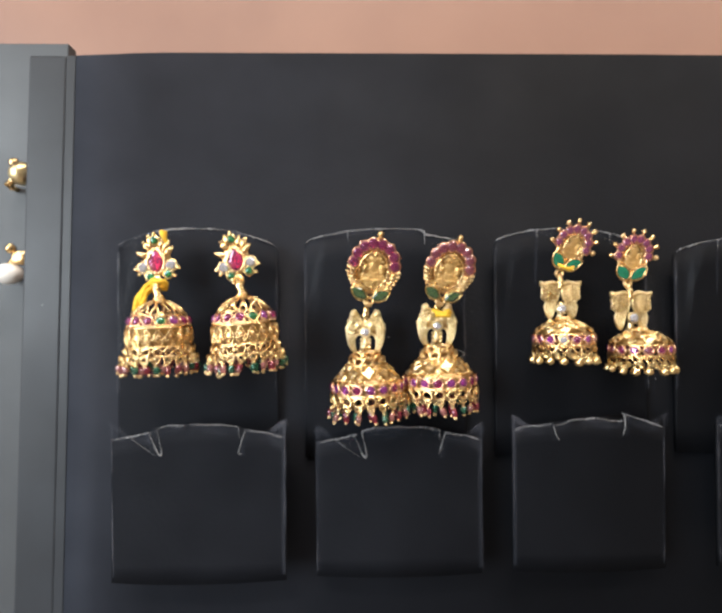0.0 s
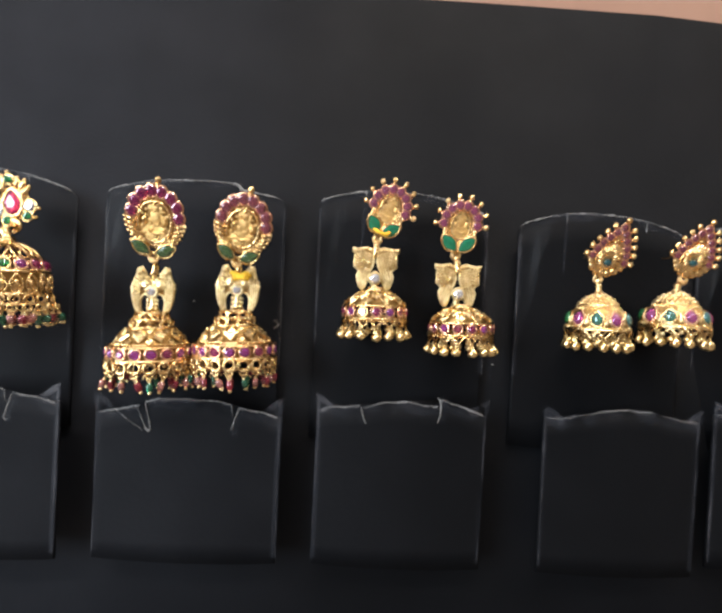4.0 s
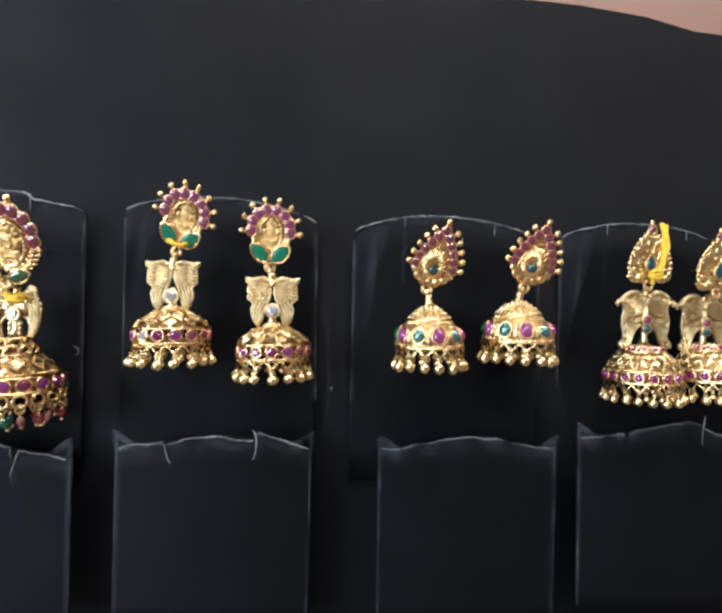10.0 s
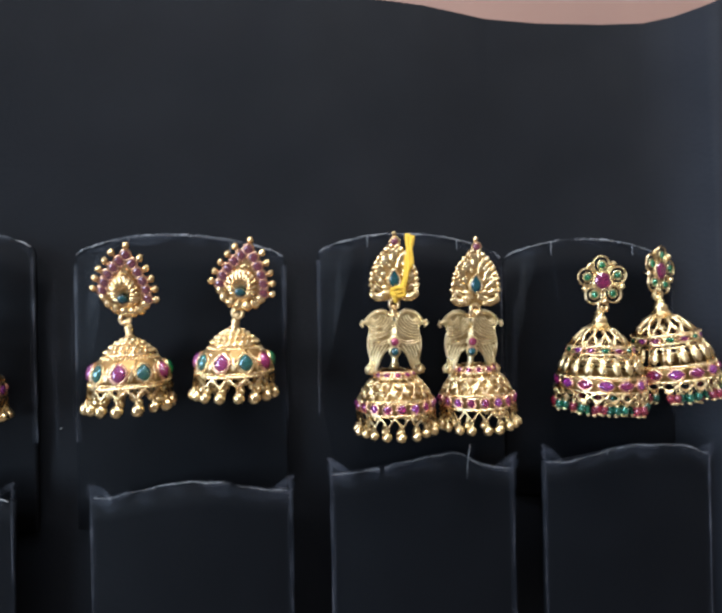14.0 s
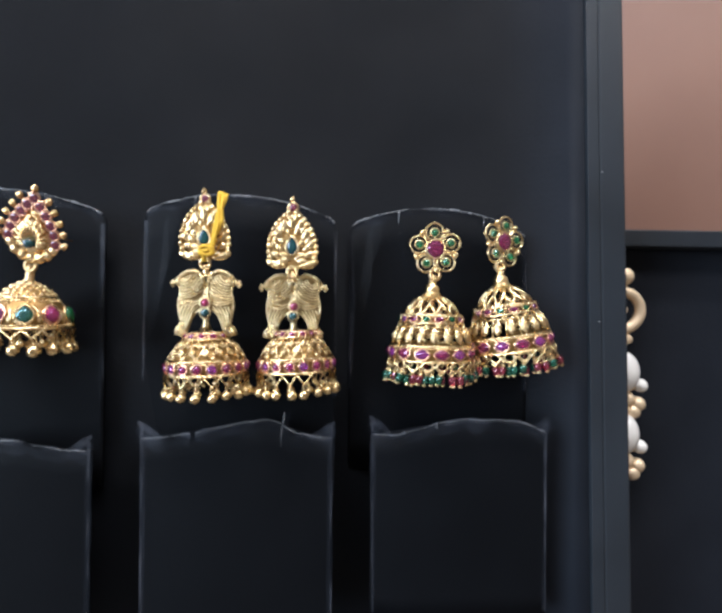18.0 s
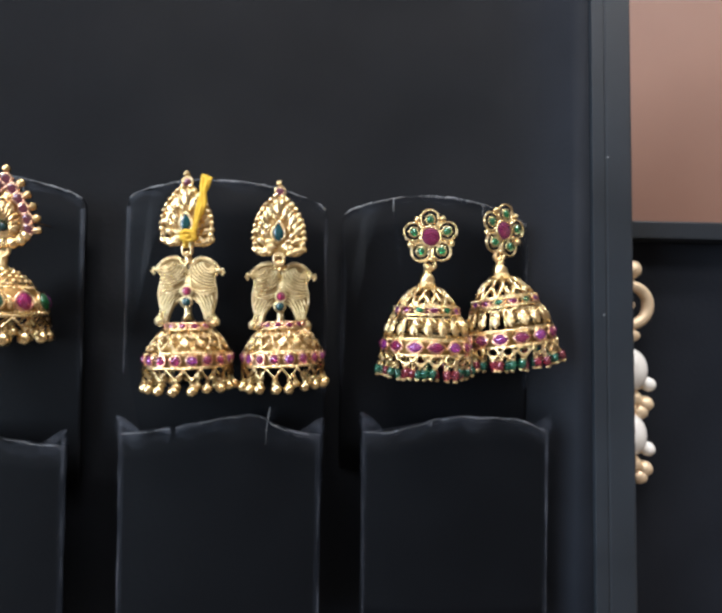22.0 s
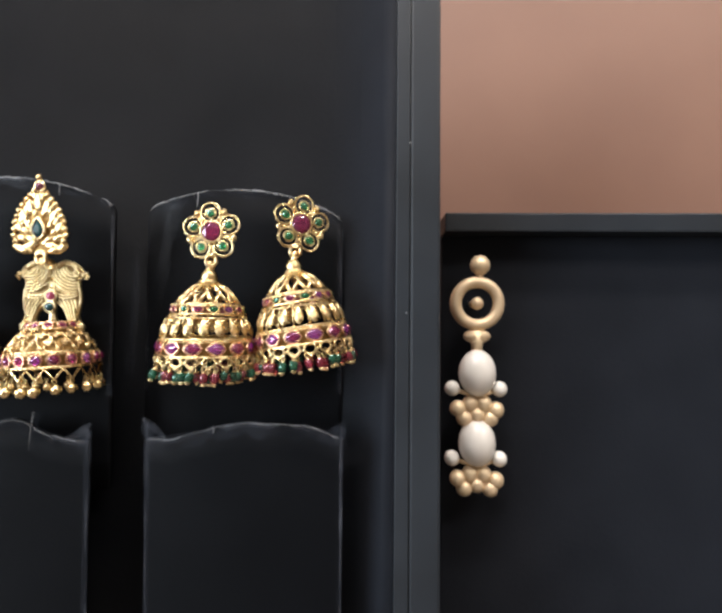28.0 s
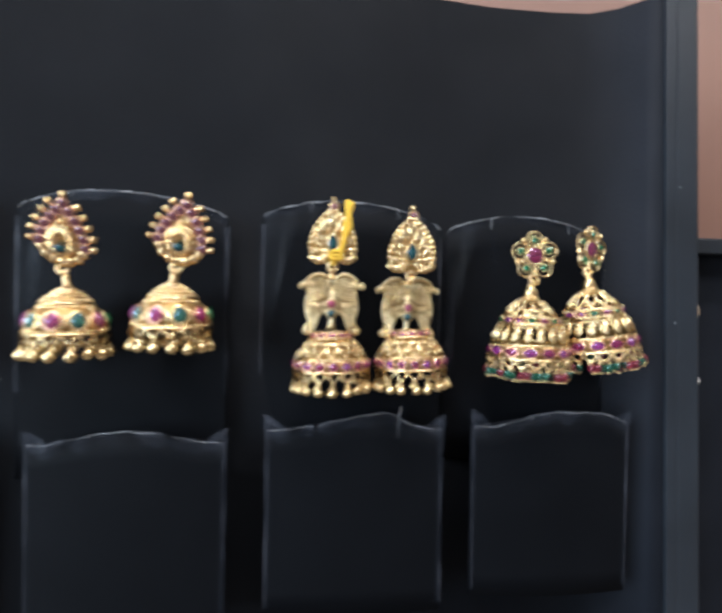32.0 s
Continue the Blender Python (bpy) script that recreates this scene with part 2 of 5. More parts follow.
COUNTER = material("dark_counter_laminate", (0.16, 0.12, 0.09), 0.3, 0.0, (0.12, 0.09, 0.07), 12, 0.9)


# ---- mesh tools ----
class Geo:
    """Collects rings, tubes, balls and plates into one mesh."""

    def __init__(self):
        self.v, self.f = [], []

    def grid(self, rows, closed_u=True, closed_v=False, caps=False):
        n0, nu, nv = len(self.v), len(rows[0]), len(rows)
        for row in rows:
            self.v.extend(row)
        for j in range(nv if closed_v else nv - 1):
            for i in range(nu if closed_u else nu - 1):
                a, b = n0 + j * nu + i, n0 + j * nu + (i + 1) % nu
                c, d = n0 + ((j + 1) % nv) * nu + (i + 1) % nu, n0 + ((j + 1) % nv) * nu + i
                self.f.append((a, b, c, d))
        if caps:
            self.f.append(tuple(n0 + i for i in reversed(range(nu))))
            self.f.append(tuple(n0 + (nv - 1) * nu + i for i in range(nu)))
        return self

    def ball(self, c, r, n=10, m=6, s=(1, 1, 1), turn=None):
        rows = []
        for j in range(m + 1):
            th = math.pi * (0.02 + 0.96 * j / m)
            row = []
            for i in range(n):
                p = Vector((s[0] * r * math.sin(th) * math.cos(2 * math.pi * i / n), s[1] * r * math.sin(th) * math.sin(2 * math.pi * i / n), s[2] * r * math.cos(th)))
                if turn is not None:
                    p = turn @ p
                row.append((c[0] + p.x, c[1] + p.y, c[2] + p.z))
            rows.append(row)
        return self.grid(rows, True, False, True)

    def tube(self, pts, r, n=6, closed=False):
        pts = [Vector(p) for p in pts]
        rows, k = [], len(pts)
        side = None
        for i, p in enumerate(pts):
            d = (pts[(i + 1) % k] - pts[i - 1]) if closed else (pts[min(i + 1, k - 1)] - pts[max(i - 1, 0)])
            d = d.normalized() if d.length > 1e-9 else Vector((0, 0, 1))
            if side is None:
                side = d.orthogonal().normalized()
            side = (side - d * side.dot(d))
            side = side.normalized() if side.length > 1e-6 else d.orthogonal().normalized()
            up = d.cross(side)
            ri = float(r[i] if isinstance(r, (list, tuple)) else r)
            rows.append([tuple(p + ri * (math.cos(2 * math.pi * q / n) * side + math.sin(2 * math.pi * q / n) * up)) for q in range(n)])
        return self.grid(rows, True, closed, not closed)

    def band(self, pts, wide, deep, n=8):
        """A flat strip that lies in the x-z plane along pts."""
        rows, k = [], len(pts)
        for i, p in enumerate(pts):
            a, b = pts[max(i - 1, 0)], pts[min(i + 1, k - 1)]
            dx, dz = b[0] - a[0], b[2] - a[2]
            h = math.hypot(dx, dz) or 1.0
            nx, nz = -dz / h, dx / h
            w = float(wide[i] if isinstance(wide, (list, tuple)) else wide)
            rows.append([(p[0] + w * math.cos(2 * math.pi * q / n) * nx, p[1] + deep * math.sin(2 * math.pi * q / n), p[2] + w * math.cos(2 * math.pi * q / n) * nz) for q in range(n)])
        return self.grid(rows, True, False, True)

    def ribbon(self, pts, wide):
        """A single sheet of film along pts, in the x-z plane."""
        rows, k = [], len(pts)
        for i, p in enumerate(pts):
            a, b = pts[max(i - 1, 0)], pts[min(i + 1, k - 1)]
            dx, dz = b[0] - a[0], b[2] - a[2]
            h = math.hypot(dx, dz) or 1.0
            w = float(wide[i] if isinstance(wide, (list, tuple)) else wide)
            rows.append([(p[0] - w * dz / h, p[1], p[2] + w * dx / h), (p[0], p[1] - 0.04, p[2]), (p[0] + w * dz / h, p[1], p[2] - w * dx / h)])
        return self.grid(rows, False)

    def ring(self, c, rx, rz, r, n=18, m=6, axis="y"):
        if axis == "y":
            pts = [(c[0] + rx * math.cos(2 * math.pi * i / n), c[1], c[2] + rz * math.sin(2 * math.pi * i / n)) for i in range(n)]
        elif axis == "z":
            pts = [(c[0] + rx * math.cos(2 * math.pi * i / n), c[1] + rz * math.sin(2 * math.pi * i / n), c[2]) for i in range(n)]
        else:
            pts = [(c[0], c[1] + rx * math.cos(2 * math.pi * i / n), c[2] + rz * math.sin(2 * math.pi * i / n)) for i in range(n)]
        return self.tube(pts, r, m, True)

    def lathe(self, profile, n=32):
        return self.grid([[(r * math.cos(2 * math.pi * i / n), r * math.sin(2 * math.pi * i / n), z) for i in range(n)] for r, z in profile])

    def plate(self, outline, y0, y1, bevel):
        """A slab from an outline in x and z, its front edge rounded off."""
        cx, cz = sum(p[0] for p in outline) / len(outline), sum(p[1] for p in outline) / len(outline)

        def inset(q):
            return [(cx + (x - cx) * q, cz + (z - cz) * q) for x, z in outline]
        rows = [[(x, y0, z) for x, z in outline], [(x, y0 + (y1 - y0) * 0.6, z) for x, z in outline], [(x, y0 + (y1 - y0) * 0.9, z) for x, z in inset(1 - bevel)],
                [(x, y1, z) for x, z in inset(1 - 2.2 * bevel)]]
        return self.grid(rows, True, False, True)

    def mesh(self, name, scale=1.0, smooth=True):
        me = bpy.data.meshes.new(name)
        me.from_pydata([(x * scale, y * scale, z * scale) for x, y, z in self.v], [], self.f)
        if smooth:
            me.polygons.foreach_set("use_smooth", [True] * len(me.polygons))
        bm = bmesh.new()
        bm.from_mesh(me)
        bmesh.ops.recalc_face_normals(bm, faces=bm.faces)
        bm.to_mesh(me)
        bm.free()
        me.update()
        return me


def part(name, geo, mat, parent=None, label="", scale=1.0, smooth=True):
    me = geo if isinstance(geo, bpy.types.Mesh) else geo.mesh(name, scale, smooth)
    if not me.materials:
        me.materials.append(mat)
    ob = new(name, me)
    if parent is not None:
        ob.parent = parent
    if label:
        ob["label"] = label
    return ob


def outline(shape, n=12):
    """A stone's outline of half-size 1: round, pear or drop (tip up) or marquise (tips sideways)."""
    pts = []
    for i in range(n):
        a = 2 * math.pi * i / n + math.pi / 2
        x, z = math.cos(a), math.sin(a)
        if shape.endswith("pear"):
            x *= 1 - max(z, 0) ** 1.6 * 0.5
        elif shape.endswith("drop"):
            x *= (1 - max(z, 0) ** 1.25 * 0.72) * (0.98 if z < 0.99 else 0)
        elif shape.endswith("marquise"):
            z *= (1 - abs(x) ** 2.2) ** 0.5 if abs(x) < 0.999 else 0
            z *= 1.15
        pts.append((x, z))
    return pts


STONES = {}


def stone_mesh(shape, mat):
    key = (shape, mat.name)
    if key not in STONES:
        o = outline(shape, 12 if shape.startswith("cut_") else 18)
        g = Geo()
        cut = shape.startswith("cut_")
        steps = ((1, 0.25), (1, 0), (0.94, -0.28), (0.78, -0.52), (0.5, -0.70), (0.18, -0.78))
        if cut:
            half = [((x + o[(i + 1) % 12][0]) / 2, (z + o[(i + 1) % 12][1]) / 2) for i, (x, z) in enumerate(o)]
            n = len(o)
            for q, y, ring in ((1, 0.25, o), (1, 0, o), (0.84, -0.30, half), (0.52, -0.46, o)):
                g.v.extend((q * x, y, q * z) for x, z in ring)
            for i in range(n):
                k = (i + 1) % n
                g.f += [(i, k, n + k, n + i), (n + i, n + k, 2 * n + i), (n + k, 2 * n + k, 2 * n + i), (2 * n + i, 2 * n + k, 3 * n + k), (2 * n + i, 3 * n + k, 3 * n + i)]
            g.f += [tuple(reversed(range(n))), tuple(range(3 * n, 4 * n))]
        else:
            g.grid([[(q * x, y, q * z) for x, z in o] for q, y in steps], True, False, True)
        me = g.mesh("cut_stone" if cut else "cabochon", 1.0, not cut)
        me.materials.append(mat)
        STONES[key] = me
    return STONES[key]


def stone(parent, shape, mat, at, rx, rz, k, turn=0.0, spin=0.0, lean=0.0, name="stone", deep=None):
    """A stone at a place given in the thing's own small units; turn: about the upright, spin: in its face."""
    ob = part(name, stone_mesh(shape, mat), mat, parent)
    ob.matrix_basis = (Matrix.Translation([c * k for c in at]) @ Matrix.Rotation(turn, 4, "Z") @ Matrix.Rotation(lean, 4, "X") @ Matrix.Rotation(spin, 4, "Y")
                       @ Matrix.Diagonal((rx * k, (deep or min(rx, rz)) * k, rz * k, 1)))
    return ob


def bezel(g, shape, at, rx, rz, r, turn=0.0, spin=0.0, lean=0.0):
    m = Matrix.Translation(at) @ Matrix.Rotation(turn, 4, "Z") @ Matrix.Rotation(lean, 4, "X") @ Matrix.Rotation(spin, 4, "Y")
    g.tube([m @ Vector((x * (rx + r * 0.5), 0, z * (rz + r * 0.5))) for x, z in outline(shape, 14)], r, 5, True)


PIECES = {}


def piece(name, parent, mat, key, make, place, k, smooth=True):
    """A small piece that shares its mesh with those alike; place: its pose in the parent's small units."""
    key = (name, mat.name, key)
    if key not in PIECES:
        g = Geo()
        make(g)
        PIECES[key] = g.mesh(name, 0.00012, smooth)
        PIECES[key].materials.append(mat)
    ob = part(name, PIECES[key], mat, parent)
    ob.matrix_basis = Matrix.Scale(k, 4) @ place @ Matrix.Scale(1 / 0.00012, 4)
    return ob


def setting(parent, shape, gem, at, rx, rz, w, k, turn=0.0, spin=0.0, lean=0.0):
    """The raised gold rim that holds a stone, rosy beside red ones."""
    place = Matrix.Translation(at) @ Matrix.Rotation(turn, 4, "Z") @ Matrix.Rotation(lean, 4, "X") @ Matrix.Rotation(spin, 4, "Y")
    return piece("setting", parent, GOLD_ROSE if gem in (RUBY, VIOLET, MAGENTA, RUBY_DARK, PINK_STONE) else GOLD, (shape, rx, rz, w), lambda g: bezel(g, shape, (0, 0, 0), rx, rz, w), place, k)


BEADS = {}


def hanging_mesh(kind):
    """A small drop that hangs from a rim, its loop at the origin, in units of a bead's radius."""
    if kind not in BEADS:
        g = Geo()
        if kind == "ball":
            g.ring((0, 0, -0.35), 0.34, 0.4, 0.11, 10, 5)
            g.ball((0, 0, -0.85), 0.25, 8, 4)
            g.ball((0, 0, -1.9), 1.0, 14, 9)
            me = g.mesh("gold_ball")
            me.materials.append(GOLD_BALL)
        else:
            g.ring((0, 0, -0.4), 0.4, 0.5, 0.13, 10, 5)
            g.tube([(0, 0, -0.8), (0, 0, -1.6)], 0.16, 5)
            g.ball((0, 0, -1.1), 0.42, 8, 4, (1, 1, 0.5))
            g.ball((0, 0, -3.55), 0.58, 8, 4, (1, 1, 0.7))
            n0 = len(g.f)
            rows = []
            for r, z in ((0.40, -1.2), (0.80, -1.45), (0.86, -2.2), (0.80, -2.95), (0.40, -3.25)):
                rows.append([(r * math.cos(2 * math.pi * i / 8), r * math.sin(2 * math.pi * i / 8), z) for i in range(8)])
            g.grid(rows, True, False, True)
            me = g.mesh("bead_drop")
            me.materials.append(GOLD_BALL)
            me.materials.append({"red": BEAD_RED, "green": BEAD_GREEN, "pink": BEAD_PINK}[kind])
            for p in me.polygons[n0:]:
                p.material_index = 1
        BEADS[kind] = me
    return BEADS[kind]


# ---- the earrings: one function for each piece; small units of about a tenth of a millimetre, k turns them into metres ----
def around(r, z, a):
    return (r * math.sin(a), -r * math.cos(a), z)


def dome(root, spec, at, k, tilt=0.0, start=0.0, label="", slim=0.95, tall=1.0):
    """A bell with its rims, ribs, loops, stones and fringe, from a list of tiers."""
    g, shell, later = Geo(), None, []
    for op, *q in spec:
        if op == "shell":
            shell = q[0]
        elif op == "ring":
            r, z, w = q
            g.ring((0, 0, z), r, r, w, 40, 6, "z")
        elif op == "rope":
            r, z, w = q
            n = int(2 * math.pi * r / ((2.1 if w > 5 else 1.75) * w))
            for i in range(n):
                g.ball(around(r, z, 2 * math.pi * i / n), w, 6, 4)
        elif op == "ribs":
            n, prof, w, twist = q
            for i in range(n):
                pts = [around(r, z, 2 * math.pi * i / n + twist * j / (len(prof) - 1)) for j, (r, z) in enumerate(prof)]
                g.tube(pts, w, 5)
        elif op == "loops":
            n, r, z, rx, rz, w, shape = q
            for i in range(n):
                a = start + 2 * math.pi * i / n
                bezel(g, shape, around(r, z, a), rx, rz, w, a)
        elif op == "plates":
            n, r, z, rx, rz, lean, shape, *half = q
            for i in range(n):
                a = start + 2 * math.pi * (i + (0.5 if half else 0)) / n
                later.append(("plate", shape, around(r, z, a), rx, rz, a, lean))
        elif op == "ball":
            r, z = q
            g.ball((0, 0, z), r, 18, 12)
        elif op == "zigzag":
            n, r0, z0, r1, z1, w = q
            pts = []
            for i in range(2 * n):
                a = start + math.pi * i / n
                pts.append(around(r1, z1, a) if i % 2 == 0 else around(r0, z0, a))
            g.tube(pts, w, 5, True)
        elif op == "stones":
            n, r, z, rx, rz, colours, shape, lean, w = q
            for i in range(n):
                a = start + 2 * math.pi * i / n
                later.append(("stone", shape, colours[i % len(colours)], around(r, z, a), rx, rz, a, lean, w))
        elif op == "hang":
            n, r, z, size, kinds, *stretch = q
            for i in range(n):
                a = start + 2 * math.pi * i / n
                later.append(("hang", kinds[i % len(kinds)], around(r, z, a), size * (0.94 + 0.12 * random.random()), a, stretch[0] if stretch else 1.0))
    metal = GOLD_CREAM if spec in (DOME_LATTICE, DOME_BASKET, DOME_DROPS) else GOLD
    ob = part("dome", g, metal, root, label, k)
    ob.matrix_basis = Matrix.Translation(at) @ Matrix.Rotation(tilt, 4, "Y") @ Matrix.Diagonal((slim, slim, tall, 1))
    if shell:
        # added shell; its darker gold stands in for shade inside the bell
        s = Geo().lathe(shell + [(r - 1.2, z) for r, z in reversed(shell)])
        part("shaded_inner_shell", s, GOLD_INNER_SHADE, ob, "", k)
    for item in later:
        if item[0] == "stone":
            _, shape, mat, p, rx, rz, a, lean, w = item
            stone(ob, shape, mat, p, rx, rz, k, a, 0, lean)
            setting(ob, shape, mat, p, rx, rz, w, k, a, 0, lean)
        elif item[0] == "plate":
            _, shape, p, rx, rz, a, lean = item
            place = Matrix.Translation(p) @ Matrix.Rotation(a, 4, "Z") @ Matrix.Rotation(lean, 4, "X")
            if shape == "leaf":
                piece("leaf_plate", ob, metal, (rx, rz), lambda g: g.ball((0, 0, 0), 1.0, 10, 6, (rx, rx * 0.55, rz)), place, k)
            else:
                piece("diamond_plate", ob, GOLD_CREAM, (rx, rz), lambda g: g.grid([[(x * q, y, z * q) for x, z in ((0, rz), (rx, 0), (0, -rz), (-rx, 0))] for q, y in ((1, 2), (1, 0), (0.72, -0.16 * rx), (0.62, -0.16 * rx), (0.5, -0.06 * rx))], True, False, True), place, k, False)
        else:
            _, kind, p, size, a, long = item
            h = part("gold_ball" if kind == "ball" else "bead", hanging_mesh(kind), GOLD, ob)
            h.matrix_basis = (Matrix.Translation([c * k for c in p]) @ Matrix.Rotation(a, 4, "Z") @ Matrix.Rotation(random.uniform(-0.15, 0.15) * (1 if kind == "ball" else 2.2), 4, "X")
                              @ Matrix.Rotation(random.uniform(-0.16, 0.16) * (1 if kind == "ball" else 2.4), 4, "Y") @ Matrix.Diagonal((size * k, size * k, size * k * long, 1)))
    return ob


def relief(g, s, lift=0.0):
    """The plain raised shape in the middle of a medallion."""
    for i in range(7):
        g.ball(((-24 + 8 * i) * s, lift - 1.5 * s, (-33 + 0.16 * abs(i - 3) ** 2) * s), 1.0, 8, 5, (3.6 * s, 3.0 * s, 5.0 * s))
    for x, z, r in ((-20, -8, 3.6), (20, -8, 3.6), (-22, 12, 3.2), (22, 12, 3.2), (-16, 19, 2.6), (16, 19, 2.6), (0, 31, 4.4), (-5, 29, 2.6), (5, 29, 2.6), (0, 37, 2.6), (-6, -3, 2.4), (0, -5, 2.4), (6, -3, 2.4), (-8, 1, 2.2), (8, 1, 2.2),
                    (-4, 23, 2.0), (4, 23, 2.0), (0, 19, 2.2), (-9, -16, 2.6), (9, -16, 2.6), (0, -18, 3.0)):
        g.ball((x * s, lift - 3.0 * s, z * s), r * s, 7, 4)
    for sgn in (-1, 1):
        g.tube([(sgn * 11 * s, lift - 2.5 * s, 12 * s), (sgn * 19 * s, lift - 3.5 * s, 4 * s), (sgn * 13 * s, lift - 4.0 * s, -5 * s)], 2.6 * s, 6)
        g.tube([(sgn * 24 * s, lift - 2.5 * s, -22 * s), (sgn * 13 * s, lift - 4.0 * s, -15 * s), (sgn * -4 * s, lift - 4.2 * s, -20 * s)], 3.0 * s, 6)
    for x, z, rx, rz in ((0, -26, 26, 9), (-13, -13, 13, 8), (13, -13, 13, 8), (0, -9, 15, 13), (-16, 3, 7, 10), (16, 3, 7, 10), (0, 8, 13, 12), (0, 22, 10, 9), (-10, 21, 4, 8), (10, 21, 4, 8)):
        g.ball((x * s, lift, z * s), 1.0, 10, 6, (rx * s, 3.4 * s, rz * s))


def stud_ruby_drop(root, k, roll):
    g = Geo()
    bezel(g, "drop", (0, 0, 0), 19, 27, 5)
    g.ball((0, 4, 0), 1, 12, 5, (34, 5, 38))
    for x, z, spin in ((-22, 32, 0.7), (-31, 13, 1.2), (11, 39, -0.3), (27, 22, -0.9), (-15, 45, 0.4), (22, 34, -0.6)):
        g.ball((x, 0, z), 1.0, 8, 6, (8, 5, 11), Matrix.Rotation(-spin, 3, "Y"))
        d = Vector((x, 0, z)).normalized() * 11
        g.ball((x + d.x, -1, z + d.z), 4.5, 8, 5)
    gems = (("round", EMERALD, -5, 47, 9), ("cut_round", WHITE_STONE, -29, -16, 12), ("cut_round", WHITE_STONE, 34, -10, 12), ("round", EMERALD, -14, -36, 9), ("round", EMERALD, 27, -30, 9))
    for shape, mat, x, z, r in gems:
        bezel(g, shape, (x, 0, z), r, r, 2.6)
    for x, z in ((-46, -20), (52, -16), (-6, 62), (-38, -32), (44, -34)):
        g.ball((x, -1, z), 4.5, 8, 5)
    g.ring((2, 0, -48), 7, 8, 2.6, 14, 6)
    ob = part("stud", g, GOLD, root, "", k)
    ob.matrix_basis = Matrix.Rotation(-roll, 4, "Y")
    stone(ob, "cut_drop", RUBY, (0, -3, 0), 18, 26, k, deep=12, name="ruby_stone")
    for shape, mat, x, z, r in gems:
        stone(ob, shape, mat, (x, -2, z), r, r, k)
    return ob


def stud_medallion(root, k, roll, rubies):
    g = Geo()
    g.ring((0, -2, 0), 36, 43, 4, 28, 6)
    g.ring((0, 3, 2), 46, 53, 6, 28, 6)
    spots = []
    for i in range(8):
        a = math.radians(4 + 172 * i / 7)
        spots.append((51 * math.cos(a), 12 + 52 * math.sin(a)))
    for sgn in (-1, 1):
        for i in range(6):
            z = 2 - 9.5 * i
            x = 64 - 0.9 * i * i
            g.tube([(sgn * x, -1, z), (sgn * (x - 11), -4, z - 3), (sgn * (x - 24), -2, z - 10)], (2.6, 3.6, 2.4), 6)
            g.ball((sgn * x, -2, z), 4.2, 8, 5)
        bezel(g, "marquise", (sgn * 27, -6, -57), 24, 11, 2.4, 0, sgn * -0.50)
        g.ball((sgn * 16, -1, -71), 5, 8, 5)
    g.ball((3, -2, 86), 7.5, 10, 7)
    g.ring((3, -2, 79), 5, 5, 2.4, 12, 5, "z")
    g.tube([(3, 0, 68), (3, -2, 86)], 3, 6)
    g.ring((0, 0, -76), 9, 9, 3, 16, 6)
    ob = part("stud", g, GOLD, root, "", k)
    ob.matrix_basis = Matrix.Rotation(-roll, 4, "Y")
    part("backplate", Geo().ball((0, 6, 0), 1, 16, 6, (54, 4, 60)), GOLD_RECESS_SHADE, ob, "gold backplate darkened as shade in the gaps", k)
    fig = Geo()
    relief(fig, 1.25, 0)
    part("raised_relief", fig, GOLD_OLD, ob, "", k)
    for x, z in spots:
        setting(ob, "round", rubies, (x, -1, z), 12, 12, 2.6, k)
        stone(ob, "cut_round", rubies, (x, -3, z), 12.5, 12.5, k, deep=9)
    for sgn in (-1, 1):
        stone(ob, "cut_marquise", LEAF_DARK, (sgn * 27, -7, -57), 23, 10.5, k, 0, sgn * -0.50, deep=7, name="leaf_stone")
    return ob


def stud_leaf_flower(root, k, roll):
    g = Geo()
    g.ring((0, -2, 0), 25, 34, 3.4, 24, 6)
    g.ring((0, 3, 2), 34, 40, 6, 24, 6)
    spots = []
    for i in range(8):
        a = math.radians(-4 + 188 * i / 7)
        x, z = 44 * math.cos(a), 6 + 44 * math.sin(a)
        spots.append((x, z))
        d = Vector((x, 0, z - 6)).normalized()
        g.tube([(x + 8 * d.x, 0, z + 8 * d.z), (x + 20 * d.x, -1, z + 20 * d.z)], 3, 6)
        g.ball((x + 22 * d.x, -1, z + 22 * d.z), 7, 10, 6)
    for sgn in (-1, 1):
        bezel(g, "marquise", (sgn * 23, -6, -44), 27, 13.5, 2.8, 0, sgn * -0.72)
        g.tube([(sgn * 40, 0, -8), (sgn * 38, 0, -28), (sgn * 26, 0, -42)], 5, 6)
    g.ball((0, 2, -46), 1, 10, 5, (18, 5, 16))
    g.ring((2, 0, -78), 10, 10, 3, 16, 6)
    g.tube([(0, 0, -58), (1, 0, -70)], 4, 6)
    ob = part("stud", g, GOLD, root, "", k)
    ob.matrix_basis = Matrix.Rotation(-roll, 4, "Y")
    part("backplate", Geo().ball((0, 6, 0), 1, 16, 6, (34, 4, 42)), GOLD_DEEP_SHADE, ob, "gold backplate darkened as shade in the gaps", k)
    fig = Geo()
    relief(fig, 0.92, 0)
    part("raised_relief", fig, GOLD_OLD, ob, "", k)
    for x, z in spots:
        setting(ob, "round", PINK_STONE, (x, -1, z), 10.5, 10.5, 2.6, k)
        stone(ob, "cut_round", PINK_STONE, (x, -2, z), 11, 11, k, deep=8)
    for sgn in (-1, 1):
        stone(ob, "cut_marquise", ENAMEL, (sgn * 23, -6, -44), 26, 13, k, 0, sgn * -0.72, deep=6, name="enamel_leaf")
    return ob


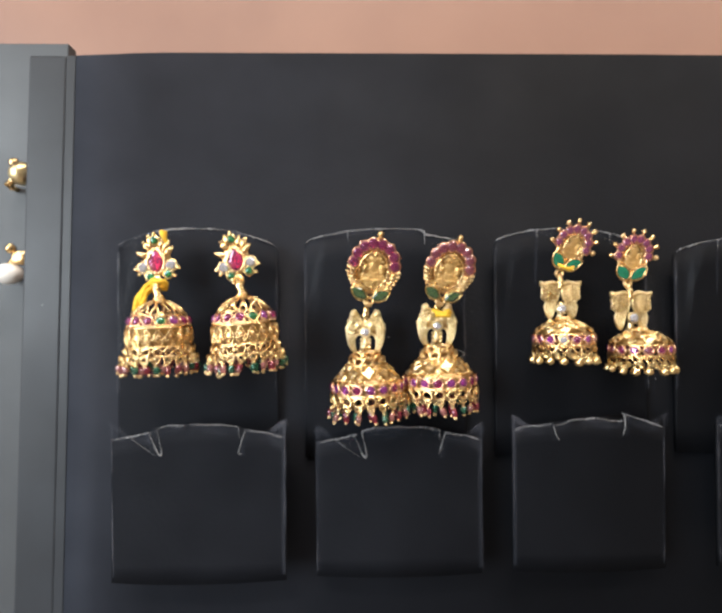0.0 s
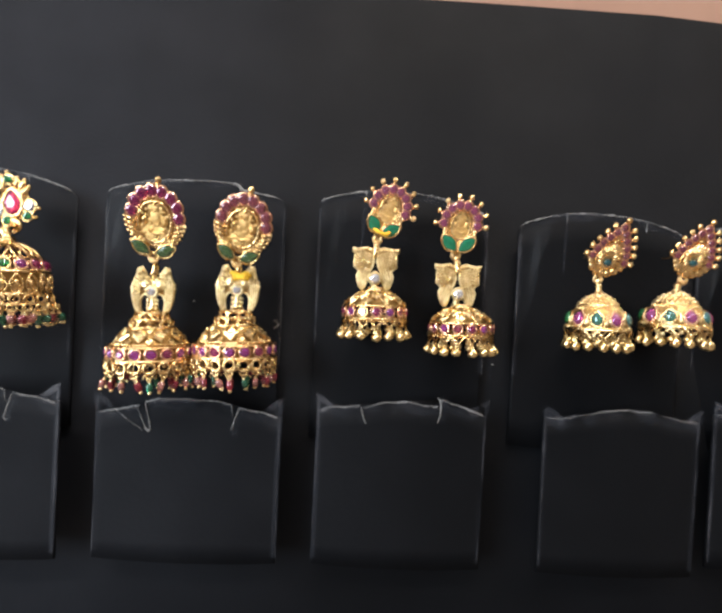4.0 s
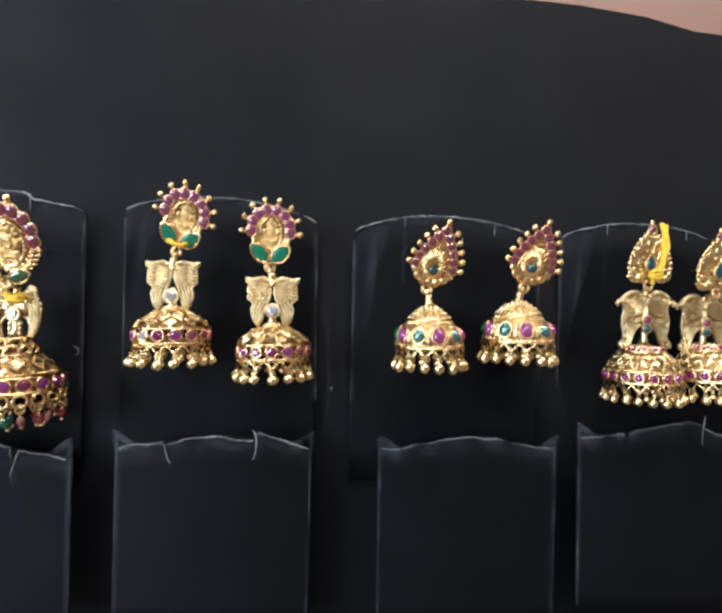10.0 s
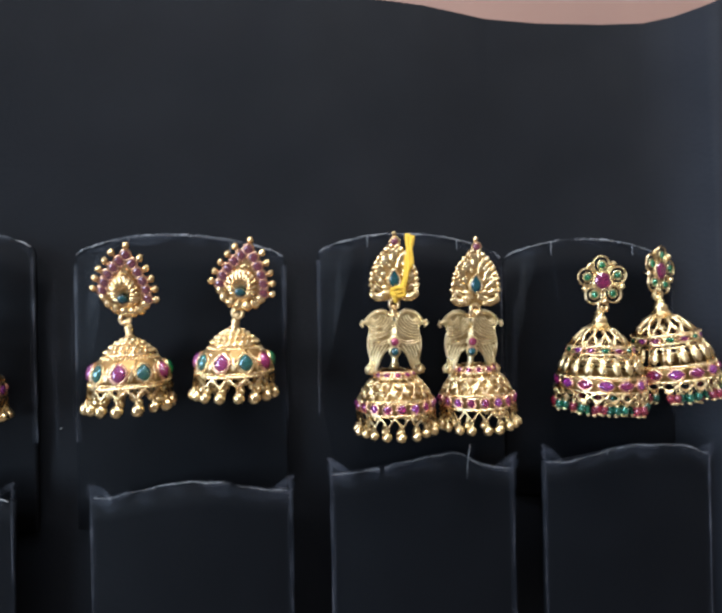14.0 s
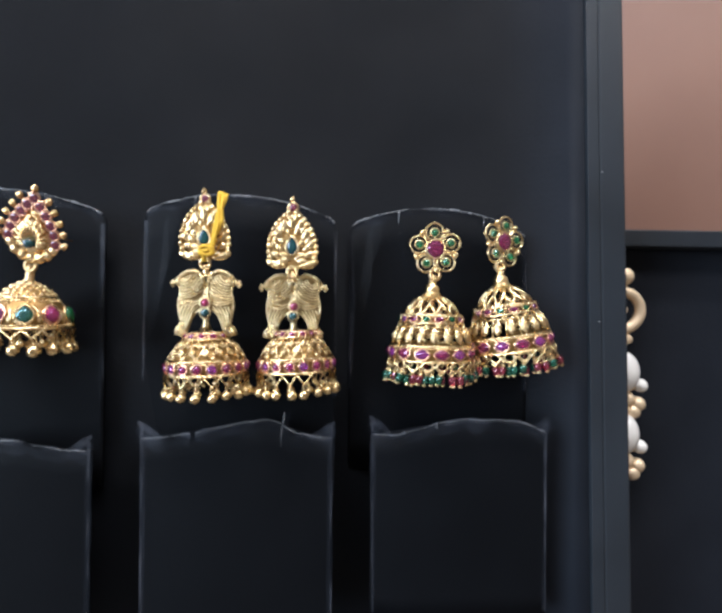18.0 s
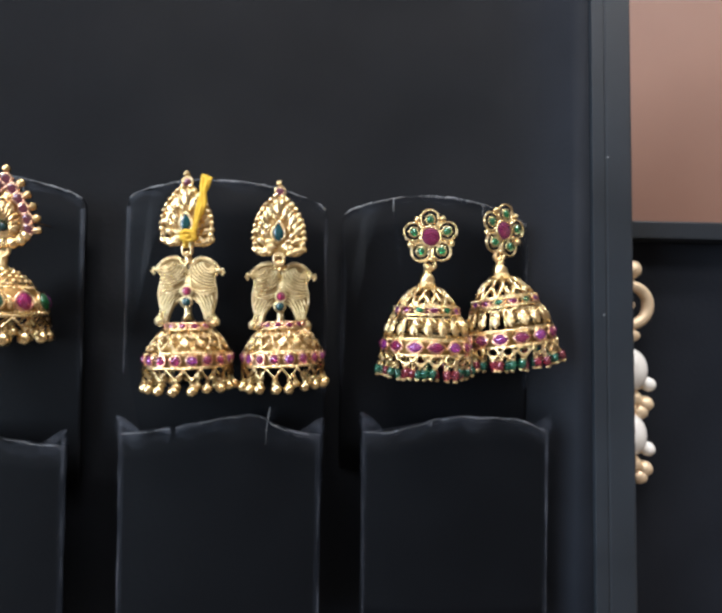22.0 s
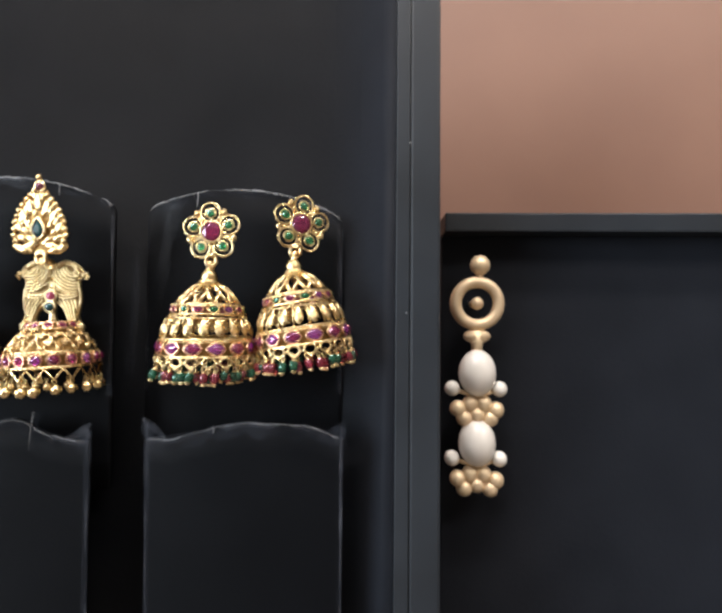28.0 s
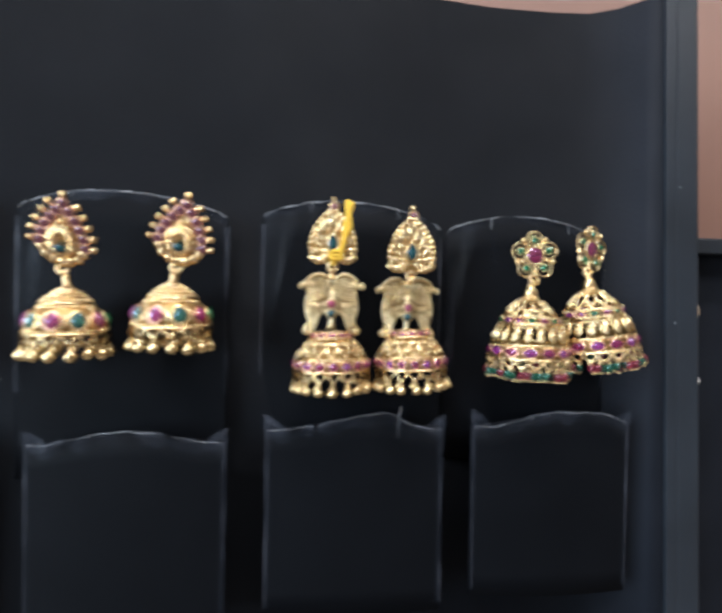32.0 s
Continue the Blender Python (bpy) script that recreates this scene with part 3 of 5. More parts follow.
def stud_sunburst(root, k, roll):
    g = Geo()
    g.ball((0, 6, -4), 1, 14, 6, (50, 5, 56))
    g.ball((0, 2, -14), 1, 16, 6, (34, 8, 38))
    for i in range(15):
        a = math.radians(-40 + 260 * i / 14)
        g.tube([(7 * math.cos(a), -6, -20 + 7 * math.sin(a)), (32 * math.cos(a), -5, -16 + (42 if math.sin(a) > 0 else 26) * math.sin(a))], (2.8, 5.6), 6)
    bezel(g, "drop", (0, -3, -12), 36, 46, 3)
    right = ((13, 53), (25, 37), (36, 20), (44, 2), (48, -17))
    spots = [(0, 68)] + list(right) + [(-x, z) for x, z in right]
    for x, z, dx, dz in ((0, 68, 0, 1), (13, 53, 0.85, 0.75), (25, 37, 0.9, 0.6), (36, 20, 0.95, 0.45), (44, 2, 0.97, 0.3), (48, -17, 1, 0.1)):
        for sgn in (-1, 1) if x else (1,):
            g.tube([(sgn * (x + 8 * dx), 0, z + 8 * dz), (sgn * (x + 18 * dx), -1, z + 18 * dz)], 3.2, 6)
            g.ball((sgn * (x + 19 * dx), -1, z + 19 * dz), 8, 10, 6)
    for i in range(7):
        a = math.radians(200 + 140 * i / 6)
        g.ball((46 * math.cos(a), -1, -18 + 38 * math.sin(a)), 1, 10, 6, (12, 5, 11))
    g.ring((2, 0, -72), 10, 11, 3, 16, 6)
    ob = part("stud", g, GOLD, root, "", k)
    ob.matrix_basis = Matrix.Rotation(-roll, 4, "Y")
    for x, z in spots:
        setting(ob, "round", RUBY_DARK, (x, -1, z), 9.5, 9.5, 2.6, k)
        stone(ob, "cut_round", RUBY_DARK, (x, -2, z), 10, 10, k, deep=8)
    stone(ob, "round", BLUE_STONE, (-2, -10, -24), 12, 10, k, deep=9)
    return ob


def stud_lotus(root, k, roll):
    g = Geo()
    right = ((8, 68), (17, 59), (26, 50), (34, 40), (41, 29), (46, 17), (50, 5), (52, -8), (53, -21), (50, -33))
    for x, z in right:
        for sgn in (-1, 1):
            g.ball((sgn * x, -2, z), 6.6, 8, 6)
    for x, z, rx, rz, spin in ((0, 46, 11, 20, 0), (17, 36, 10.5, 18, 0.32), (31, 18, 10, 17, 0.52), (42, -4, 9, 15, 0.78), (23, 2, 8, 13, 0.45), (18, -28, 7, 13, 1.35), (36, -26, 7, 12, 1.1), (9, 24, 5, 10, 0.25), (8, 56, 6, 12, 0.2), (25, 30, 6, 12, 0.5), (36, 8, 6, 12, 0.65), (30, -12, 6, 11, 0.9), (12, -34, 6, 11, 0.7)):
        for sgn in (-1, 1) if x else (1,):
            g.ball((sgn * x, -2, z), 1, 10, 6, (rx, 4, rz), Matrix.Rotation(sgn * spin, 3, "Y"))
    for sgn in (-1, 1):
        g.ball((sgn * 42, -1, -47), 1, 10, 6, (19, 5, 8.5), Matrix.Rotation(sgn * -0.45, 3, "Y"))
        g.ball((sgn * 30, -2, -50), 1, 10, 6, (17, 5, 7), Matrix.Rotation(sgn * -0.15, 3, "Y"))
        g.ball((sgn * 22, -1, -42), 1, 10, 6, (16, 5, 9), Matrix.Rotation(sgn * 0.3, 3, "Y"))
    bezel(g, "round", (2, -2, 77), 9, 9, 2.6)
    bezel(g, "drop", (0, -7, -7), 13, 20, 3.4)
    g.ball((0, -1, 95), 6.5, 8, 6)
    g.tube([(0, 0, 86), (0, -1, 95)], 3, 6)
    g.ring((0, 0, -62), 11, 11, 3.2, 16, 6)
    ob = part("stud", g, GOLD_CREAM, root, "", k)
    ob.matrix_basis = Matrix.Rotation(-roll, 4, "Y")
    back = Geo()
    back.ball((0, 4, -6), 1, 14, 6, (52, 6, 54))
    back.ball((0, 4, 30), 1, 14, 6, (26, 6, 48))
    part("backplate", back, GOLD_INNER_SHADE, ob, "gold backplate darkened as shade in the gaps", k)
    stone(ob, "round", RUBY_DARK, (2, -3, 77), 9, 9, k)
    stone(ob, "cut_drop", BLUE_STONE, (0, -8, -7), 13, 20, k, deep=9)
    return ob


def stud_flower(root, k, roll):
    g = Geo()
    bezel(g, "round", (0, -2, 0), 22, 22, 3.6)
    g.ball((0, 4, 0), 1, 14, 5, (20, 4, 20))
    gems = []
    for i in range(5):
        a = math.radians(93 + 72 * i)
        x, z = math.cos(a), math.sin(a)
        g.ring((42 * x, 0, 42 * z), 21, 21, 2.9, 20, 6)
        bezel(g, "round", (40 * x, -1, 40 * z), 9.5, 9.5, 2.6)
        g.tube([(20 * x, 1, 20 * z), (31 * x, 0, 31 * z)], 3.0, 6)
        gems.append((40 * x, 40 * z))
        b = a + math.radians(36)
        g.ball((51 * math.cos(b), -1, 51 * math.sin(b)), 7.5, 10, 6)
        g.tube([(28 * math.cos(b), 1, 28 * math.sin(b)), (48 * math.cos(b), 0, 48 * math.sin(b))], 2.4, 6)
    g.ring((0, 0, -64), 12, 12, 3.6, 16, 6)
    ob = part("stud", g, GOLD_CREAM, root, "", k)
    ob.matrix_basis = Matrix.Rotation(-roll, 4, "Y")
    stone(ob, "cut_round", RUBY, (0, -4, 0), 21, 21, k, deep=12, name="ruby_stone")
    for x, z in gems:
        stone(ob, "round", EMERALD, (x, -2, z), 9.5, 9.5, k)
    return ob


def link(root, k, top, bottom, w):
    """The loop and short stem between a stud and what hangs from it."""
    g = Geo()
    t, b = Vector(top) / k, Vector(bottom) / k
    h = max(t.z - b.z, 2 * w)
    neck = Vector((0.35 * t.x + 0.65 * b.x, b.y, b.z + 0.62 * h))
    g.ring((t.x, t.y, t.z), w * 1.15, w * 1.2, w * 0.40, 16, 6, "y")
    g.tube([t + Vector((0, 0, -0.1 * w)), neck], w * 0.72, 10)
    g.tube([neck + Vector((0, 0, 0.10 * h)), neck, neck.lerp(b, 0.25), neck.lerp(b, 0.7), b], (w * 0.55, w * 0.95, w * 0.98, w * 0.82, w * 1.35), 12)
    return part("link", g, GOLD, root, "", k)


def pin(root, k, back):
    g = Geo()
    g.tube([(0, 4, 0), (0, back / k - 6, 0), (0, back / k + 4, 2)], 1.3, 8)
    return part("post_pin", g, GOLD_DEEP_SHADE, root, "", k)


BIRDS = {
    "wide": ([(4, 58), (12, 70), (28, 77), (45, 74), (58, 65), (68, 55), (72, 47), (66, 39), (60, 33), (60, 20), (64, 6), (65, -12), (62, -30), (58, -46), (62, -58), (71, -66), (70, -76), (58, -80),
              (46, -74), (40, -60), (35, -44), (28, -30), (17, -20), (6, -14)], 16),
    "bow": ([(4, 42), (9, 51), (20, 55), (34, 52), (44, 50), (57, 53), (56, 44), (50, 40), (53, 30), (51, 20), (53, 8), (44, 2), (40, -4), (45, -14), (43, -28), (38, -42), (30, -50), (25, -44), (20, -30),
             (16, -14), (12, -2), (7, 8), (4, 20)], 15),
    "curl": ([(4, 22), (10, 30), (17, 34), (19, 42), (24, 49), (31, 50), (36, 45), (36, 38), (39, 30), (44, 18), (47, 2), (45, -16), (40, -32), (31, -46), (24, -48), (27, -34), (28, -20), (23, -8), (13, -4), (4, -2)], 15),
}
FEATHERS = {
    "wide": [[(52 + (19 + 6.6 * i) * math.cos(math.radians(a)), 66 + (19 + 6.6 * i) * math.sin(math.radians(a))) for a in range(188, 300, 16)] for i in range(7)]
            + [[(64 - 2 * i, 6 - 6 * i), (48, 0 - 6 * i), (30, -2 - 6 * i), (12, 4 - 6 * i)] for i in range(2)]
            + [[(18 + 9 * i, -10), (30 + 7.4 * i, -26), (39 + 5.6 * i, -46), (44 + 4.8 * i, -62), (47 + 5.4 * i, -76)] for i in range(5)],
    "bow": [[(2, 37 - 5.6 * i), (12, 38 - 5.6 * i), (22, 41 - 5.6 * i), (35, 47 - 5.6 * i)] for i in range(8)] + [[(34, 34 - 7 * i), (44, 29 - 7 * i), (55, 33 - 7 * i)] for i in range(4)]
           + [[(9 + 8 * i, 2), (18 + 6.6 * i, -14), (24 + 5 * i, -32), (28 + 2.6 * i, -50)] for i in range(5)],
    "curl": [[(22 + 4.4 * i, 40), (26 + 5.2 * i, 22), (29 + 5.0 * i, 4), (30 + 4.6 * i, -14), (27 + 4.0 * i, -32), (24 + 2.0 * i, -48)] for i in range(4)] + [[(6, 14 - 5 * i), (16, 18 - 5 * i), (26, 24 - 6 * i)] for i in range(3)],
}


def inside(poly, x, z):
    hit = False
    for (x0, z0), (x1, z1) in zip(poly, poly[1:] + poly[:1]):
        if (z0 > z) != (z1 > z) and x < x0 + (x1 - x0) * (z - z0) / (z1 - z0):
            hit = not hit
    return hit


def feather(g, poly, pts, sgn, y, r):
    """A raised stripe along pts, kept within the bird's outline."""
    run = []
    n = 6 * (len(pts) - 1)
    for i in range(n + 1):
        u = i / 6
        a = min(int(u), len(pts) - 2)
        f = u - a
        x, z = pts[a][0] + (pts[a + 1][0] - pts[a][0]) * f, pts[a][1] + (pts[a + 1][1] - pts[a][1]) * f
        ok = inside(poly, x, z)
        if ok:
            run.append((sgn * x, y, z))
        if (not ok or i == n) and len(run) > 2:
            g.tube(run, [r * (0.55 + 0.45 * min(1.0, 3 * min(j, len(run) - 1 - j) / len(run))) for j in range(len(run))], 6)
        if not ok:
            run = []


def bird_pair(root, k, kind, at, tilt, gems):
    """Two mirrored birds in relief that join stud and dome."""
    shape, thick = BIRDS[kind]
    slim = {"curl": 0.95, "wide": 1.0}.get(kind, 1.0)
    shape = [(x * slim, z) for x, z in shape]
    g, r = Geo(), Geo()
    for sgn in (-1, 1):
        o = [(sgn * x, z) for x, z in shape]
        g.plate(o, thick * 0.4, -thick * 0.22, 0.05)
        r.tube([(x, -thick * 0.18, z) for x, z in o], 2.6, 6, True)
        for pts in FEATHERS[kind]:
            feather(r, shape, [(x * slim, z) for x, z in pts], sgn, -thick * (0.50 if kind == "wide" else 0.42), {"wide": 2.4, "bow": 2.1, "curl": 1.7}[kind])
        if kind == "wide":
            for i in range(12):
                a = math.radians(8 + 15 * i)
                r.ball((sgn * (35 - 28 * math.cos(a)), -9, 52 + 20 * math.sin(a)), 2.6, 6, 4)
            r.ball((sgn * 57, -1, 48), 1, 12, 6, (13, 6, 11))
            r.ring((sgn * 57, -8, 48), 6.5, 6.5, 1.8, 14, 5)
            r.ball((sgn * 57, -8, 48), 3.2, 8, 4)
            r.tube([(sgn * x, -4, z) for x, z in ((5, 38), (7, 54), (13, 66), (28, 73), (45, 70), (57, 61), (64, 54))], (3, 5, 6, 6, 6, 5.5, 4), 8)
            r.tube([(sgn * 64, -4, 48), (sgn * 74, -3, 45), (sgn * 80, -2, 42)], (5.5, 4.2, 2.2), 6)
            for dx, dz in ((78, 49), (81, 42), (77, 37)):
                r.ball((sgn * dx, -3, dz), 3.6, 8, 5)
            g.ball((sgn * 34, 0, 22), 1, 12, 6, (23, 4.6, 22))
            g.ball((sgn * 36, 0, -20), 1, 12, 6, (16, 4.2, 24), Matrix.Rotation(sgn * -0.35, 3, "Y"))
            r.ball((sgn * 63, -3, -70), 1, 10, 6, (9, 7, 8))
            r.ring((sgn * 63, -7, -70), 5.0, 5.0, 1.8, 12, 5)
        elif kind == "bow":
            r.ring((sgn * 42, -7, 41), 5.5, 5.5, 2.0, 12, 5)
            r.ball((sgn * 42, -7, 41), 2.6, 6, 4)
            r.tube([(sgn * 48, -5, 46), (sgn * 58, -4, 50)], (4.5, 2.5), 6)
            for i in range(5):
                r.ball((sgn * (12 + 7 * i), -6, 48 + 3 * math.sin(0.8 * i)), 3.4, 8, 5)
        else:
            for i in range(4):
                for j in range(4):
                    x, z = 8 + 8 * i + 2 * (j % 2), 40 - 8.0 * j - 1.2 * (i - 1.5) ** 2
                    if inside(shape, x, z):
                        r.ball((sgn * x, -5, z), 3.6, 8, 5)
            for x, z in ((36, 34), (40, 26), (44, 17), (46, 8)):
                r.ball((sgn * x, -2, z), 1, 8, 5, (2.8, 4.0, 4.2))
            r.ball((sgn * 27, -4, 42), 1, 12, 6, (9, 7, 8.5))
            r.ring((sgn * 27, -10, 43), 3.6, 3.6, 1.4, 10, 5)
            r.tube([(sgn * 20, -4, 41), (sgn * 12, -5, 37)], (4.0, 1.4), 6)
            r.ball((sgn * 15, -3, 14), 1, 12, 6, (11, 6, 14))
            for i in range(3):
                r.ball((sgn * (24 + 4 * i), -2, 52 - 1.2 * i), 2.6, 6, 4)
            g.ball((sgn * 36, 0, 2), 1, 12, 6, (9, 4.6, 30))
    z0 = {"wide": -44, "bow": -30, "curl": -20}[kind]
    r.tube([(0, 0, {"wide": 48, "bow": -2, "curl": 42}[kind]), (0, 0, -16), (0, 2, z0 - 8), (0, 2, z0 - 24)], (5, 7, 8, 15), 10)
    if kind == "curl":
        for i in range(4):
            for x in (-9, 9):
                r.ball((x, -4, -18 - 9 * i), 4.6, 6, 5)
    for x, z, q, _ in gems:
        bezel(r, "round", (x, -10, z), q, q, 3)
        r.tube([(x, -2, z), (x, -10, z)], q * 0.8, 8)
    ob = part("bird_pendant", g, GOLD_CREAM_SHADE if kind == "wide" else GOLD_GROOVE_SHADE, root, "pale matt gold bird pendant, body darkened as groove shade", k)
    ob.matrix_basis = Matrix.Translation(at) @ Matrix.Rotation(-tilt, 4, "Y")
    part("feather_relief", r, GOLD_PALE, ob, "", k)
    for x, z, q, mat in gems:
        stone(ob, "cut_round" if mat is WHITE_STONE else "round", mat, (x, -11, z), q, q, k)
    return ob


R, E_, B = RUBY, EMERALD, BLUE_STONE
DOME_FILIGREE = [
    ("shell", [(68, -60), (71, -104)]),
    ("ribs", 14, [(12, -2), (30, -7), (48, -18), (62, -34)], 2.6, 0.40), ("ribs", 14, [(12, -2), (30, -7), (48, -18), (62, -34)], 2.6, -0.40),
    ("ring", 63, -34, 2.4), ("stones", 15, 69, -47, 10.5, 9.5, [R, E_, VIOLET, R, R], "round", -0.35, 2.6), ("ring", 75, -62, 3.0), ("rope", 74, -58, 2.2),
    ("loops", 18, 77, -84, 10.5, 17, 2.2, "drop"), ("plates", 18, 75, -87, 7.5, 12, 0, "leaf"), ("loops", 18, 78, -88, 5.0, 7.5, 1.6, "drop"), ("ring", 77, -104, 2.8),
    ("loops", 20, 80, -114, 8, 6.5, 2.6, "round"), ("ring", 86, -124, 2.4), ("loops", 22, 89, -131, 7, 6, 2.4, "round"),
    ("hang", 24, 89, -134, 8.6, ["red", "green", "pink", "red", "pink", "green"], 0.95), ("hang", 21, 80, -134, 8.2, ["pink", "green", "red"], 1.15), ("ring", 10, 2, 6), ("ring", 14, -4, 4)]
DOME_TIERED = [
    ("shell", [(40, -29), (52, -36), (64, -58), (80, -66), (82, -90)]),
    ("rope", 26, -1, 3.6), ("loops", 9, 33, -9, 9.5, 8.5, 3.2, "round"), ("loops", 12, 42, -21, 9, 7.5, 3.2, "round"), ("ring", 46, -29, 3.2), ("ring", 28, -3, 3.0), ("rope", 38, -15, 2.6),
    ("plates", 10, 61, -42, 16.5, 17, -0.72, "diamond"), ("plates", 10, 70, -53, 9, 9, -0.8, "diamond", 1), ("plates", 10, 54, -34, 7, 7, -0.8, "diamond", 1), ("rope", 76, -61, 3.0), ("ring", 84, -66, 3.2),
    ("stones", 18, 88, -78, 10.5, 9.5, [VIOLET, VIOLET, R], "cut_round", 0, 2.8), ("ring", 90, -91, 3.2), ("rope", 88, -95, 2.4), ("loops", 20, 90, -104, 9.5, 9.0, 3.4, "round"), ("loops", 20, 89, -118, 5.5, 5.0, 2.4, "round"), ("rope", 83, -112, 4.0),
    ("hang", 20, 89, -121, 7.8, ["red", "green", "pink", "red", "pink"], 1.1), ("hang", 14, 76, -116, 7.6, ["red", "green"], 1.2)]
DOME_STAR = [
    ("shell", [(12, -8), (40, -22), (72, -46)]),
    ("ring", 17, 0, 5), ("rope", 22, -4, 3.4), ("ribs", 10, [(20, -4), (48, -18), (82, -44)], 3.0, 0.31), ("ribs", 10, [(20, -4), (48, -18), (82, -44)], 3.0, -0.31),
    ("plates", 10, 51, -16, 15.5, 20, -0.98, "diamond"), ("plates", 10, 73, -31, 15, 12, -0.75, "diamond", 1), ("ring", 83, -45, 3.4),
    ("stones", 15, 84, -60, 11, 11, [R, VIOLET, RUBY_DARK], "cut_round", 0, 3), ("ring", 85, -77, 3.4), ("zigzag", 16, 85, -80, 86, -99, 3.4), ("rope", 84, -82, 2.2),
    ("hang", 15, 86, -98, 12.5, ["ball"]), ("hang", 10, 66, -96, 8, ["ball"])]
DOME_DROPS = [
    ("shell", [(12, 0), (38, -10), (56, -24), (62, -36), (76, -48), (84, -60), (87, -90)]),
    ("rope", 20, -2, 6.5), ("rope", 32, -8, 6.5), ("rope", 43, -16, 6.5), ("rope", 53, -25, 6.5), ("ring", 58, -30, 4.0), ("rope", 62, -37, 4.5),
    ("stones", 10, 83, -64, 16.5, 18, [VIOLET, TEAL, MAGENTA, E_], "pear", -0.30, 4.0), ("plates", 10, 85, -66, 5, 15, -0.30, "leaf", 1), ("ribs", 10, [(62, -38), (76, -50), (86, -62), (90, -90)], 2.6, 0.31), ("ribs", 10, [(62, -38), (76, -50), (86, -62), (90, -90)], 2.6, -0.31), ("ring", 92, -92, 4.0), ("rope", 92, -86, 2.6),
    ("zigzag", 16, 93, -95, 94, -113, 3.6), ("hang", 15, 93, -110, 13.5, ["ball"]), ("hang", 12, 76, -106, 9.5, ["ball"])]
DOME_LATTICE = [
    ("shell", [(40, -6), (60, -26), (80, -60), (86, -90)]),
    ("stones", 12, 51, -6, 9, 6, [R], "marquise", -0.5, 2.6), ("ring", 46, -1, 3.0), ("ring", 57, -14, 3.0),
    ("ribs", 16, [(57, -15), (74, -33), (90, -60)], 2.6, 0.39), ("ribs", 16, [(57, -15), (74, -33), (90, -60)], 2.6, -0.39),
    ("plates", 16, 67, -25, 10.5, 10, -0.8, "diamond"), ("plates", 16, 79, -40, 11, 11, -0.7, "diamond", 1), ("plates", 16, 67, -25, 5, 5, -0.8, "leaf", 1), ("plates", 16, 87, -53, 6, 6, -0.5, "leaf"),
    ("ring", 91, -62, 3.2), ("stones", 18, 96, -78, 10, 10, [R, VIOLET, R], "round", 0, 3.2), ("ring", 98, -93, 3.6), ("rope", 95, -66, 2.2),
    ("zigzag", 18, 99, -96, 99, -119, 3.4), ("hang", 18, 99, -118, 12, ["ball"]), ("hang", 12, 80, -116, 9.5, ["ball"])]
DOME_BASKET = [
    ("shell", [(93, -124), (100, -156)]), ("ball", 19, 4), ("ring", 20, -6, 4.0), ("ring", 16, -11, 3.6), ("ribs", 12, [(16, -9), (38, -19), (55, -35), (69, -52)], 4.4, 0.5), ("ribs", 12, [(16, -9), (38, -19), (55, -35), (69, -52)], 4.4, -0.5),
    ("ring", 72, -53, 3.0), ("stones", 15, 77, -63, 11, 6.5, [R, E_, VIOLET, R, E_], "marquise", -0.25, 2.6), ("ring", 80, -73, 3.0), ("rope", 79, -56, 2.2), ("ribs", 18, [(80, -73), (91, -96), (100, -121)], 2.4, 0),
    ("plates", 18, 92, -98, 10.5, 19, -0.38, "leaf", 1), ("ring", 85, -81, 2.2), ("ring", 101, -122, 3.4), ("stones", 14, 104, -139, 18, 9.5, [R, VIOLET], "marquise", -0.10, 2.8), ("ring", 106, -155, 3.4), ("rope", 103, -126, 2.2),
    ("loops", 20, 108, -164, 11, 8, 2.8, "round"), ("zigzag", 20, 108, -164, 110, -178, 2.8), ("hang", 28, 109, -172, 10.5, ["green", "red", "red", "green", "green", "red"], 0.88), ("hang", 20, 94, -175, 10, ["red", "green"], 0.9)]


def thread(root, k, paths, r=4.0):
    g = Geo()
    for pts in paths:
        smooth = []
        for i in range(len(pts) - 1):
            for j in range(4):
                a, b = Vector(pts[i]), Vector(pts[i + 1])
                smooth.append(a.lerp(b, j / 4) + Vector((random.uniform(-0.4, 0.4), random.uniform(-0.4, 0.4), 0)))
        smooth.append(Vector(pts[-1]))
        for off in (-0.5, 0.5):
            g.tube([p + Vector((off * r * math.cos(i * 0.4), off * r * math.sin(i * 0.4), 0)) for i, p in enumerate(smooth)], r * 0.75, 6)
    return part("thread", g, THREAD, root, "loose yellow cotton tag thread", k)


